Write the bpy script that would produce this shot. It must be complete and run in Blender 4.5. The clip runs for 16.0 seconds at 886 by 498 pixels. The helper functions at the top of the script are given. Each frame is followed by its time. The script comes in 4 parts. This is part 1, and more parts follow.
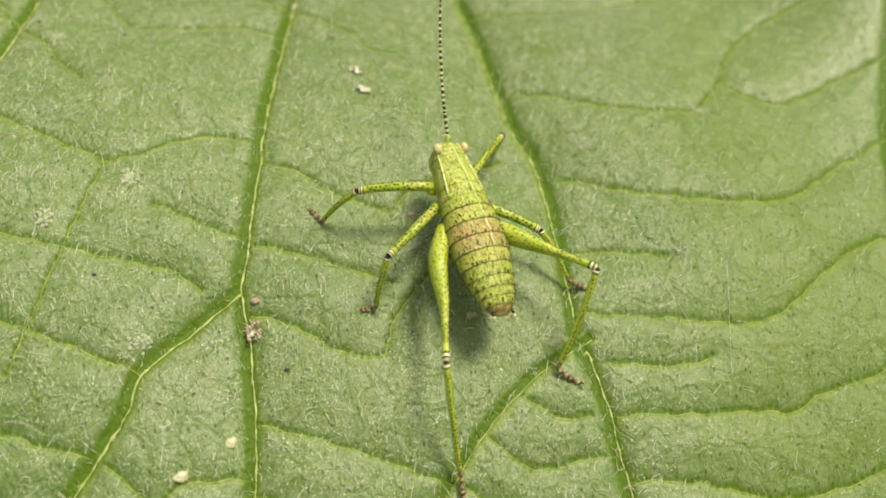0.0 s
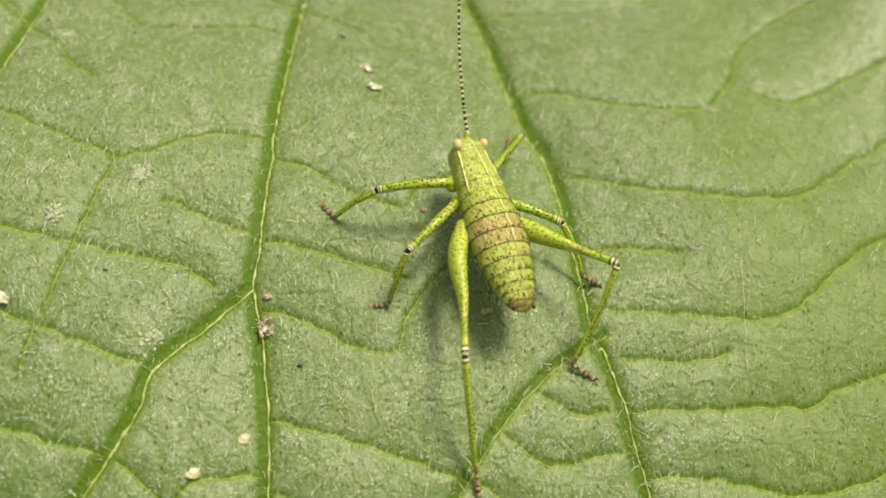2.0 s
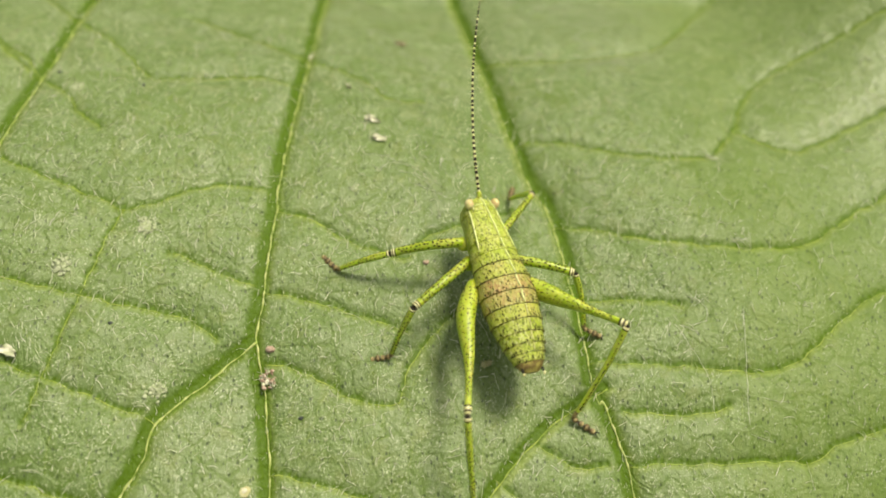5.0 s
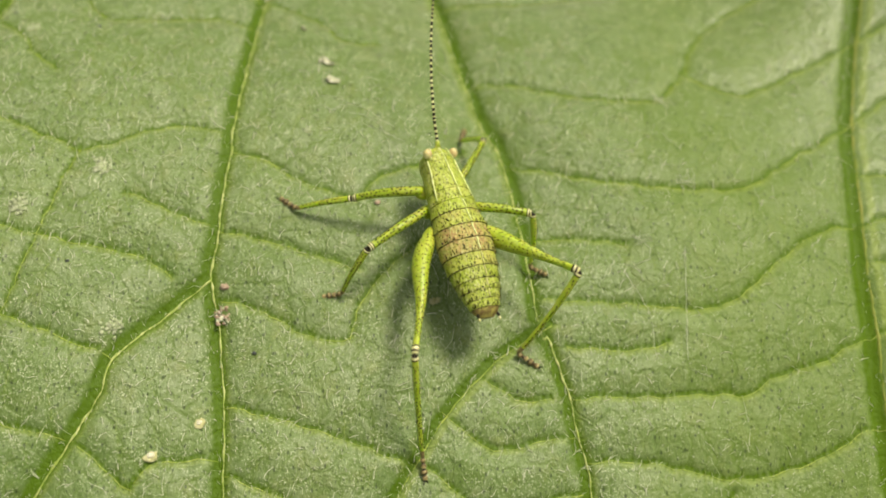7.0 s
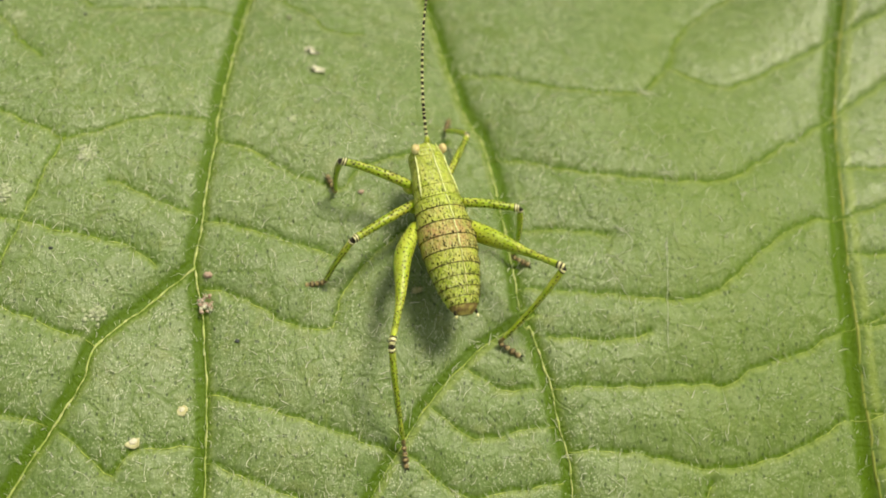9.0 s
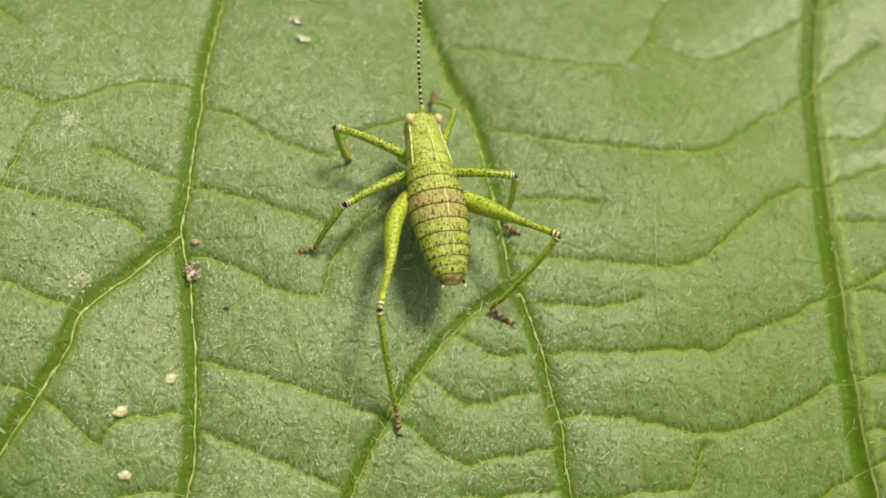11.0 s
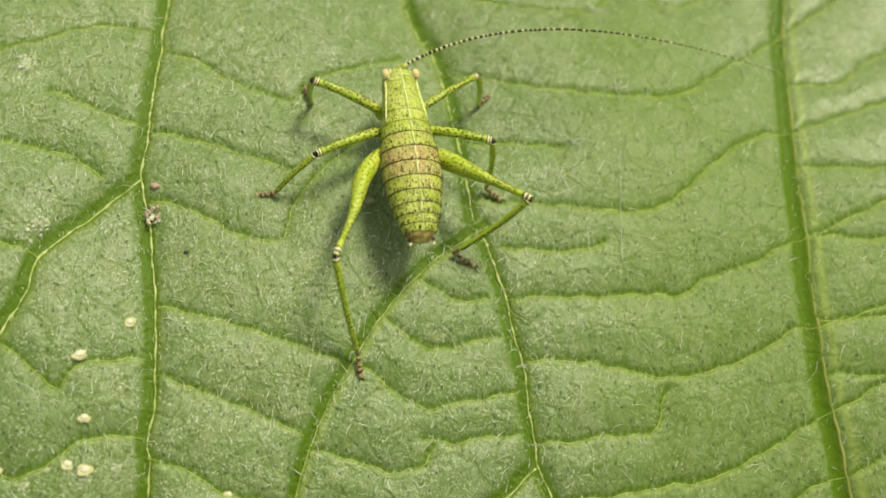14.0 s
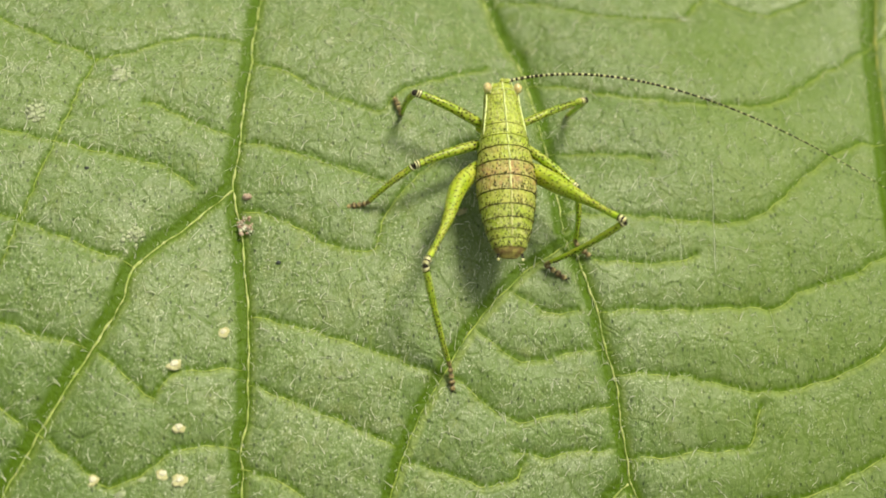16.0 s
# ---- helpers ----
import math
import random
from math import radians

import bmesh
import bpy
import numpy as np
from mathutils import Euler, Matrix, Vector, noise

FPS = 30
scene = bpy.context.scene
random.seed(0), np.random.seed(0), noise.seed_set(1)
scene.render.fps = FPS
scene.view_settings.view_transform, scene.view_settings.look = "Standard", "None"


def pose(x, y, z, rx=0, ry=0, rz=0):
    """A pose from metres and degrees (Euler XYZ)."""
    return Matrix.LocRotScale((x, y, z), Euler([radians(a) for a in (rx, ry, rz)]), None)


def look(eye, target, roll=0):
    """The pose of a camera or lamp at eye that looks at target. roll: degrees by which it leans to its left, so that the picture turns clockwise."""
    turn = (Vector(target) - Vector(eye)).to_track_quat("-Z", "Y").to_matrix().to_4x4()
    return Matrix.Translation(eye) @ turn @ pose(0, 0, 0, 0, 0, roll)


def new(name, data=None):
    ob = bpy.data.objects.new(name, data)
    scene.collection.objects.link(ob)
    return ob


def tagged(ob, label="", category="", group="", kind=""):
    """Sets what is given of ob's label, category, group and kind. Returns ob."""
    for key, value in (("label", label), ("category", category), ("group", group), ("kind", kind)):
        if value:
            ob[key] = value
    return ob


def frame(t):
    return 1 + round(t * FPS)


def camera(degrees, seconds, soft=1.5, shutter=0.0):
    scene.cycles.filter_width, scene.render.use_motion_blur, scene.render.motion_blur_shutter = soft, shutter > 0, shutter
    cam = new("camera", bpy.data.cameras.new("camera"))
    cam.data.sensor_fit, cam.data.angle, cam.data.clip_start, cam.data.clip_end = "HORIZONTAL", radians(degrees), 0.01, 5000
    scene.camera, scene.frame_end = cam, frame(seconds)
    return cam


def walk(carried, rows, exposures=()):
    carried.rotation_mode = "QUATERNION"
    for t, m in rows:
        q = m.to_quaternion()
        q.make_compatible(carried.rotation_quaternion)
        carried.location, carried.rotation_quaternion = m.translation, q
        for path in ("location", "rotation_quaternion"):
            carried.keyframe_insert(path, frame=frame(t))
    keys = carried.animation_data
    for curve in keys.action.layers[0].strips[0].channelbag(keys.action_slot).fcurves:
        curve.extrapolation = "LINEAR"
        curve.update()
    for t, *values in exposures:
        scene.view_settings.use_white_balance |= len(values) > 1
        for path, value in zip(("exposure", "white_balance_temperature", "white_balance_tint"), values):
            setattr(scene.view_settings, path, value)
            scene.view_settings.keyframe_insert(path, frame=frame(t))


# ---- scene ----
cam = camera(45.0, 16.0, soft=1.85)
cam.data.dof.use_dof, cam.data.dof.focus_distance, cam.data.dof.aperture_fstop = True, 0.0415, 44.0
walk(cam, [
    (0, pose(-0.00656, -0.01847, 0.03841, 26.33, -6.78, -1.64)),
    (0.5, pose(-0.00751, -0.01765, 0.03825, 24.84, -7.56, -1.47)),
    (1, pose(-0.00743, -0.01914, 0.03762, 24.97, -7.35, -1.80)),
    (1.5, pose(-0.00719, -0.01903, 0.03796, 26.32, -7.22, -1.91)),
    (2, pose(-0.00727, -0.01929, 0.03759, 27.59, -7.04, -1.88)),
    (2.5, pose(-0.00734, -0.01886, 0.03794, 27.60, -6.29, -1.26)),
    (3, pose(-0.00743, -0.01790, 0.03820, 26.93, -5.99, -0.96)),
    (3.5, pose(-0.00725, -0.01819, 0.03811, 28.00, -6.65, -1.45)),
    (3.7, pose(-0.00731, -0.01790, 0.03800, 28.97, -6.55, -1.37)),
    (5.8, pose(-0.00572, -0.01850, 0.03927, 27.38, -5.81, -1.15)),
    (6, pose(-0.00559, -0.01804, 0.03945, 25.36, -6.77, -1.34)),
    (6.5, pose(-0.00514, -0.01901, 0.03959, 27.06, -6.84, -1.63)),
    (7, pose(-0.00529, -0.01898, 0.03965, 25.58, -6.86, -1.56)),
    (7.5, pose(-0.00502, -0.01954, 0.03961, 25.34, -7.86, -1.93)),
    (8, pose(-0.00543, -0.01865, 0.04016, 25.34, -7.12, -1.53)),
    (8.5, pose(-0.00540, -0.01954, 0.03985, 26.77, -7.55, -1.81)),
    (8.7, pose(-0.00488, -0.01904, 0.03996, 25.06, -7.31, -1.40)),
    (10.8, pose(-0.00594, -0.02077, 0.03850, 25.91, -8.80, -2.29)),
    (11, pose(-0.00633, -0.02078, 0.03860, 26.11, -9.52, -2.76)),
    (11.5, pose(-0.00564, -0.02044, 0.03864, 25.87, -9.91, -2.91)),
    (12, pose(-0.00670, -0.02181, 0.03785, 26.76, -8.49, -2.40)),
    (12.5, pose(-0.00588, -0.02138, 0.03820, 24.73, -8.37, -2.27)),
    (13, pose(-0.00568, -0.02237, 0.03831, 25.09, -8.56, -2.39)),
    (13.5, pose(-0.00536, -0.02251, 0.03816, 27.06, -9.50, -3.44)),
    (14, pose(-0.00515, -0.02159, 0.03817, 24.43, -9.90, -3.11)),
    (14.5, pose(-0.00575, -0.02223, 0.03779, 24.74, -9.32, -2.91)),
    (15, pose(-0.00633, -0.02126, 0.03793, 23.79, -9.28, -2.62)),
    (15.5, pose(-0.00710, -0.02107, 0.03794, 24.98, -9.45, -2.75)),
    (16, pose(-0.00695, -0.02129, 0.03765, 24.72, -7.87, -1.90)),
], exposures=[(0.0, 0.28, 7080, 13.5), (0.5, 0.17, 7330, 11.5), (1.0, 0.29, 7080, 12.5), (1.5, 0.49, 6930, 15.5), (2.0, 0.28, 7180, 13.5), (2.5, 0.16, 7430, 9.5), (3.0, 0.16, 7380, 9.5), (3.5, 0.13, 7480, 8.5),
                   (6.0, 0.30, 7080, 12), (6.5, 0.11, 7380, 11), (7.0, 0.14, 7280, 10), (8.5, 0.14, 7280, 10), (11.0, 0.15, 7180, 8), (11.5, 0.16, 7130, 8), (12.0, 0.24, 7080, 8), (12.5, 0.19, 7180, 7), (13.0, 0.34, 6930, 9), (13.5, 0.41, 6780, 11),
                   (14.0, 0.21, 7130, 7), (14.5, 0.19, 7130, 7), (16.0, 0.21, 7130, 7)])

# ---- world, sun ----
SUN_WAY = Vector((0.25, 0.29, 1.0)).normalized()
world = bpy.data.worlds.new("sky")
scene.world = world
world.use_nodes = True
sky = world.node_tree.nodes.new("ShaderNodeTexSky")
sky.sky_type, sky.sun_disc = "NISHITA", False
sky.sun_elevation = math.asin(SUN_WAY.z)
sky.dust_density, sky.air_density, sky.ozone_density = 4.0, 0.8, 0.6
sky.sun_rotation = math.atan2(SUN_WAY.x, SUN_WAY.y)
background = world.node_tree.nodes["Background"]
background.inputs["Strength"].default_value = 0.107
haze = world.node_tree.nodes.new("ShaderNodeHueSaturation")
haze.inputs["Saturation"].default_value = 0.22
world.node_tree.links.new(sky.outputs["Color"], haze.inputs["Color"])
world.node_tree.links.new(haze.outputs["Color"], background.inputs["Color"])
sun = new("sun", bpy.data.lights.new("sun", "SUN"))
sun.data.energy, sun.data.angle, sun.data.color = 3.13, radians(14.0), (1.0, 0.94, 0.84)
sun.matrix_world = look(SUN_WAY * 2.0, (0, 0, 0))

MM = 0.001


# ---- materials ----
class Nodes:
    """A node material with short calls."""

    def __init__(self, name, roughness=0.5, specular=0.5):
        self.material = bpy.data.materials.new(name)
        self.material.use_nodes = True
        self.tree = self.material.node_tree
        self.shader = self.tree.nodes["Principled BSDF"]
        self.shader.inputs["Roughness"].default_value = roughness
        self.shader.inputs["Specular IOR Level"].default_value = specular
        place = self.tree.nodes.new("ShaderNodeTexCoord")
        scale = self.tree.nodes.new("ShaderNodeVectorMath")
        scale.operation = "SCALE"
        scale.inputs["Scale"].default_value = 1000.0
        self.link(place.outputs["Object"], scale.inputs[0])
        self.mm = scale.outputs["Vector"]

    def link(self, a, b):
        self.tree.links.new(a, b)

    def stretched(self, x, y, z):
        n = self.tree.nodes.new("ShaderNodeMapping")
        n.inputs["Scale"].default_value = (x, y, z)
        self.link(self.mm, n.inputs["Vector"])
        return n.outputs["Vector"]

    def noise(self, scale, detail=3.0, where=None, rough=0.55):
        n = self.tree.nodes.new("ShaderNodeTexNoise")
        n.inputs["Scale"].default_value, n.inputs["Detail"].default_value = scale, detail
        n.inputs["Roughness"].default_value = rough
        self.link(where or self.mm, n.inputs["Vector"])
        return n.outputs["Fac"]

    def cells(self, scale, feature="F1", where=None, plane=False):
        n = self.tree.nodes.new("ShaderNodeTexVoronoi")
        n.voronoi_dimensions = "2D" if plane else "3D"
        n.feature = feature
        n.inputs["Scale"].default_value = scale
        self.link(where or self.mm, n.inputs["Vector"])
        return n

    def ramp(self, value, low, high, a=0.0, b=1.0):
        n = self.tree.nodes.new("ShaderNodeMapRange")
        n.interpolation_type = "SMOOTHSTEP"
        for key, v in zip(("From Min", "From Max", "To Min", "To Max"), (low, high, a, b)):
            n.inputs[key].default_value = v
        self.link(value, n.inputs["Value"])
        return n.outputs["Result"]

    def math(self, operation, a, b):
        n = self.tree.nodes.new("ShaderNodeMath")
        n.operation = operation
        for at, v in enumerate((a, b)):
            if isinstance(v, (int, float)):
                n.inputs[at].default_value = v
            else:
                self.link(v, n.inputs[at])
        return n.outputs["Value"]

    def mix(self, factor, a, b):
        n = self.tree.nodes.new("ShaderNodeMix")
        n.data_type = "RGBA"
        if isinstance(factor, (int, float)):
            n.inputs["Factor"].default_value = factor
        else:
            self.link(factor, n.inputs["Factor"])
        for at, v in ((6, a), (7, b)):
            if isinstance(v, tuple):
                n.inputs[at].default_value = (*v, 1.0)
            else:
                self.link(v, n.inputs[at])
        return n.outputs[2]

    def attribute(self, name):
        n = self.tree.nodes.new("ShaderNodeAttribute")
        n.attribute_name = name
        return n.outputs["Fac"]

    def bump(self, height, millimetres, strength=1.0, under=None):
        n = self.tree.nodes.new("ShaderNodeBump")
        n.inputs["Distance"].default_value = millimetres * MM
        if isinstance(strength, (int, float)):
            n.inputs["Strength"].default_value = strength
        else:
            self.link(strength, n.inputs["Strength"])
        self.link(height, n.inputs["Height"])
        if under:
            self.link(under, n.inputs["Normal"])
        self.link(n.outputs["Normal"], self.shader.inputs["Normal"])
        return n.outputs["Normal"]

    def colour(self, value):
        if isinstance(value, tuple):
            self.shader.inputs["Base Color"].default_value = (*value, 1.0)
        else:
            self.link(value, self.shader.inputs["Base Color"])

    def rough(self, value):
        self.link(value, self.shader.inputs["Roughness"])

    def soft(self, weight, millimetres, tint):
        self.shader.inputs["Subsurface Weight"].default_value = weight
        self.shader.inputs["Subsurface Radius"].default_value = tint
        self.shader.inputs["Subsurface Scale"].default_value = millimetres * MM


def leaf_material():
    n = Nodes("leaf_blade", 0.5, 0.6)
    upright = n.stretched(1.2, 0.62, 0.2)
    broad, patch = n.noise(0.13, 3.0), n.noise(0.7, 3.0)
    grain = n.noise(7.5, 3.0, upright, 0.70)
    dust = n.noise(14.0, 2.0, None, 0.7)
    # the blade is smoother and less hairy beyond the middle vein
    split = n.tree.nodes.new("ShaderNodeSeparateXYZ")
    n.link(n.mm, split.inputs["Vector"])
    # glare at the far right corner is put in as raised specular and sheen
    glare = n.ramp(n.math("ADD", split.outputs["X"], split.outputs["Y"]), 15.0, 25.0)
    smooth = n.ramp(n.math("ADD", split.outputs["X"], n.math("MULTIPLY", patch, 5.0)), 8.0, 15.0)
    colour = n.mix(n.ramp(broad, 0.3, 0.7), LEAF_DEEP, LEAF_PALE)
    colour = n.mix(n.ramp(patch, 0.38, 0.68, 0.0, 0.55), colour, LEAF_GREY)
    colour = n.mix(n.ramp(n.noise(1.1, 3.0), 0.5, 0.72, 0.0, 0.5), colour, (0.175, 0.215, 0.060))
    colour = n.mix(n.math("MULTIPLY", smooth, 0.5), colour, (0.135, 0.205, 0.040))
    # darker and greener towards the lower left, with less sheen weight
    low_left = n.ramp(n.math("ADD", n.math("ADD", split.outputs["X"], n.math("MULTIPLY", split.outputs["Y"], 0.6)), n.math("MULTIPLY", patch, 6.0)), -13.0, -19.0)
    colour = n.mix(n.math("MULTIPLY", low_left, 0.78), colour, (0.088, 0.155, 0.030))
    colour = n.mix(n.ramp(n.noise(2.4, 3.0, upright, 0.6), 0.47, 0.30, 0.0, 0.5), colour, (0.085, 0.150, 0.034))
    plain = n.ramp(smooth, 0.0, 1.0, 1.0, 0.5)
    colour = n.mix(n.math("MULTIPLY", n.ramp(grain, 0.54, 0.74, 0.0, 0.42), plain), colour, (0.36, 0.42, 0.24))
    colour = n.mix(n.math("MULTIPLY", n.ramp(grain, 0.46, 0.33, 0.0, 0.64), plain), colour, (0.075, 0.120, 0.026))
    # fine net of the smallest veins
    bent = n.tree.nodes.new("ShaderNodeVectorMath")
    bent.operation = "MULTIPLY_ADD"
    sway = n.tree.nodes.new("ShaderNodeTexNoise")
    sway.inputs["Scale"].default_value = 0.8
    n.link(n.mm, sway.inputs["Vector"])
    n.link(sway.outputs["Color"], bent.inputs[0])
    bent.inputs[1].default_value = (1.6, 1.6, 0.0)
    n.link(n.stretched(1.0, 1.0, 0.15), bent.inputs[2])
    flat = bent.outputs["Vector"]
    net = n.cells(0.75, "DISTANCE_TO_EDGE", flat).outputs["Distance"]
    fine = n.cells(1.9, "DISTANCE_TO_EDGE", flat).outputs["Distance"]
    colour = n.mix(n.math("MULTIPLY", n.ramp(net, 0.10, 0.0, 0.0, 0.7), n.ramp(patch, 0.35, 0.6, 0.35, 1.0)), colour, (0.090, 0.160, 0.018))
    colour = n.mix(n.math("MULTIPLY", n.ramp(fine, 0.13, 0.0, 0.0, 0.5), n.ramp(n.noise(0.35, 2.0), 0.4, 0.6, 0.2, 1.0)), colour, (0.090, 0.155, 0.022))
    # glints painted into the colour as bright points, and short dark pits between the hairs
    glint = n.noise(15.0, 1.0, n.stretched(1.15, 0.8, 0.3), 0.5)
    often = n.math("MULTIPLY", n.ramp(n.noise(0.9, 2.0), 0.35, 0.65, 0.2, 1.0), n.ramp(smooth, 0.0, 1.0, 1.0, 0.5))
    colour = n.mix(n.math("MULTIPLY", n.ramp(glint, 0.605, 0.70, 0.0, 0.75), often), colour, (0.58, 0.64, 0.43))
    pits = None
    for scale, few, size in ((1.9, 0.52, 0.135), (3.6, 0.60, 0.15)):
        pores = n.cells(scale, "F1", n.stretched(1.25, 0.72, 0.15), True)
        chosen = n.ramp(n.math("ADD", pores.outputs["Color"], 0.0), few, few + 0.05)
        spots = n.math("MULTIPLY", n.ramp(pores.outputs["Distance"], size, size * 0.45), chosen)
        pits = spots if pits is None else n.math("MAXIMUM", pits, spots)
    colour = n.mix(n.math("MULTIPLY", pits, 0.80), colour, (0.035, 0.058, 0.020))
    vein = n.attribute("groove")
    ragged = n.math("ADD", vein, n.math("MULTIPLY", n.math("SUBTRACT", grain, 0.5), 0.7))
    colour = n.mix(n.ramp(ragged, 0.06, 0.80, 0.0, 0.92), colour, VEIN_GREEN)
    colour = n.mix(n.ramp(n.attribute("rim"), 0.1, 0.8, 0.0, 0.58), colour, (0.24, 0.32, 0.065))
    n.colour(colour)
    n.rough(n.math("ADD", n.ramp(dust, 0.35, 0.65, 0.48, 0.26), n.math("MULTIPLY", smooth, n.ramp(glare, 0.0, 1.0, 0.10, 0.06))))
    n.link(n.math("MULTIPLY", n.ramp(vein, 0.1, 0.6, 0.36, 0.12), n.math("ADD", n.ramp(smooth, 0.0, 1.0, 1.0, 0.45), n.math("MULTIPLY", glare, 1.05))), n.shader.inputs["Specular IOR Level"])
    down = n.math("MULTIPLY", n.ramp(vein, 0.1, 0.6, 1.0, 0.1), n.ramp(low_left, 0.0, 1.0, 1.0, 0.55))
    n.link(n.math("MULTIPLY", down, n.math("ADD", n.ramp(smooth, 0.0, 1.0, 1.0, 0.45), n.math("MULTIPLY", glare, 1.1))), n.shader.inputs["Sheen Weight"])
    n.shader.inputs["Sheen Roughness"].default_value = 0.26
    n.shader.inputs["Sheen Tint"].default_value = (0.96, 0.97, 0.72, 1.0)
    calm = n.ramp(smooth, 0.0, 1.0, 1.0, 0.55)
    ditch = n.bump(n.math("ADD", n.ramp(net, 0.0, 0.12), n.math("MULTIPLY", n.ramp(fine, 0.0, 0.15), 0.5)), 0.023, calm)
    first = n.bump(n.noise(2.4, 2.0, upright), 0.042, calm, ditch)
    second = n.bump(n.math("SUBTRACT", grain, n.math("MULTIPLY", pits, 0.35)), 0.044, calm, first)
    n.bump(glint, 0.026, calm, second)
    return n.material


def speckled(name, base, second, dots=0.8, spacing=6.0, size=0.26, dash=0.7, gloss=0.46, wet=0.0, relief=0.045, soft=0.35, streak=0.65):
    """Insect skin: mottled colour with small black points."""
    n = Nodes(name, gloss, 0.4)
    colour = n.mix(n.ramp(n.noise(1.6, 3.0), 0.35, 0.68), base, second)
    colour = n.mix(n.ramp(n.noise(9.0, 2.0), 0.50, 0.72, 0.0, 0.5), colour, (0.58, 0.64, 0.16))
    colour = n.mix(n.ramp(n.noise(6.5, 3.0, None, 0.7), 0.48, 0.34, 0.0, 0.5), colour, (0.17, 0.24, 0.015))
    colour = n.mix(n.ramp(n.noise(9.0, 2.0, n.stretched(1.6, 0.55, 1.6), 0.6), 0.48, 0.36, 0.0, streak), colour, (0.115, 0.15, 0.014))
    colour = n.mix(n.ramp(n.noise(8.0, 2.0, n.stretched(1.7, 0.6, 1.7), 0.6), 0.52, 0.68, 0.0, streak), colour, (0.56, 0.60, 0.22))
    points = n.cells(spacing, "F1", n.stretched(1.15, dash, 1.0))
    chosen = n.ramp(n.math("ADD", points.outputs["Color"], 0.0), 0.28, 0.34)
    colour = n.mix(n.math("MULTIPLY", n.math("MULTIPLY", n.ramp(points.outputs["Distance"], size, size * 0.6), chosen), dots), colour, (0.012, 0.016, 0.006))
    n.colour(colour)
    n.bump(n.noise(12.0, 3.0, None, 0.65), relief, 1.0)
    n.soft(soft, 0.4, (0.7, 1.0, 0.2))
    n.shader.inputs["Coat Weight"].default_value, n.shader.inputs["Coat Roughness"].default_value = wet, 0.2
    return n.material


def mottled(name, a, b, scale=3.0, roughness=0.5, relief=0.02, soft=0.0, specular=0.4):
    n = Nodes(name, roughness, specular)
    n.colour(n.mix(n.ramp(n.noise(scale, 3.0), 0.35, 0.65), a, b))
    n.bump(n.noise(scale * 3, 3.0), relief, 0.8)
    if soft:
        n.soft(soft, 0.2, (1.0, 0.9, 0.5))
    return n.material


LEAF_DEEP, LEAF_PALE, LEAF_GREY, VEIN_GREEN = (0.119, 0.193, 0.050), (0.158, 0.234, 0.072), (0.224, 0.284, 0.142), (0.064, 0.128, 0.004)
LEAF = leaf_material()
VEIN_PALE = mottled("vein_pale", (0.50, 0.54, 0.22), (0.28, 0.38, 0.07), 4.0, 0.45)
VEIN_DULL = mottled("vein_dull", (0.17, 0.23, 0.025), (0.25, 0.275, 0.055), 0.6, 0.7, 0.0)
VEIN_FAINT = mottled("vein_faint", (0.21, 0.29, 0.055), (0.27, 0.34, 0.10), 2.0, 0.5)
VEIN_THIN = mottled("vein_thin", (0.24, 0.34, 0.04), (0.36, 0.44, 0.09), 1.5, 0.5)
HAIR = mottled("leaf_hair", (0.74, 0.76, 0.60), (0.62, 0.66, 0.46), 1.0, 0.3)
SKIN = speckled("skin_green", (0.355, 0.46, 0.038), (0.45, 0.52, 0.095), 0.45, 11.0, 0.36, gloss=0.38)
SKIN_LEG = speckled("leg_green", (0.33, 0.46, 0.018), (0.42, 0.50, 0.055), 0.25, 9.0, 0.32, gloss=0.36, wet=0.2, relief=0.022, soft=0.8, streak=0.2)
SKIN_PLAIN = speckled("femur_green", (0.36, 0.48, 0.018), (0.45, 0.53, 0.065), 0.15, 9.0, 0.32, gloss=0.38, wet=0.15, relief=0.022, soft=0.8, streak=0.2)
SKIN_BROWN = speckled("skin_brown", (0.40, 0.39, 0.09), (0.41, 0.265, 0.10), 0.4, 11.0, 0.34)
SKIN_TAN = speckled("skin_tan", (0.39, 0.47, 0.055), (0.44, 0.41, 0.10), 0.4, 11.0, 0.34)
SKIN_REAR = speckled("skin_rear", (0.315, 0.42, 0.030), (0.40, 0.47, 0.075), 0.5, 11.0, 0.36, gloss=0.40, streak=0.85)
SKIN_RIM = speckled("skin_rim", (0.070, 0.054, 0.010), (0.14, 0.11, 0.025), 0.8, 9.0, 0.5)
TAIL_BROWN = mottled("tail_brown", (0.14, 0.095, 0.03), (0.33, 0.31, 0.07), 4.0)
BACK_PALE = mottled("back_pale", (0.52, 0.53, 0.20), (0.44, 0.46, 0.14), 5.0, 0.4)
CREAM = mottled("cream_line", (0.70, 0.76, 0.36), (0.56, 0.66, 0.22), 6.0, 0.4)
BLACK = mottled("black_band", (0.012, 0.012, 0.008), (0.030, 0.024, 0.012), 8.0, 0.4, specular=0.12)
PALE = mottled("pale_band", (0.80, 0.79, 0.45), (0.64, 0.62, 0.25), 8.0, 0.35)
FEELER_PALE = mottled("feeler_pale", (0.62, 0.63, 0.32), (0.50, 0.52, 0.20), 8.0, 0.4)
FOOT = mottled("foot_brown", (0.12, 0.085, 0.03), (0.33, 0.27, 0.11), 9.0)
FOOT_DARK = mottled("foot_dark", (0.035, 0.026, 0.012), (0.12, 0.085, 0.03), 8.0, 0.45)
FOOT_BUFF = mottled("foot_buff", (0.46, 0.40, 0.18), (0.32, 0.25, 0.09), 8.0, 0.45)
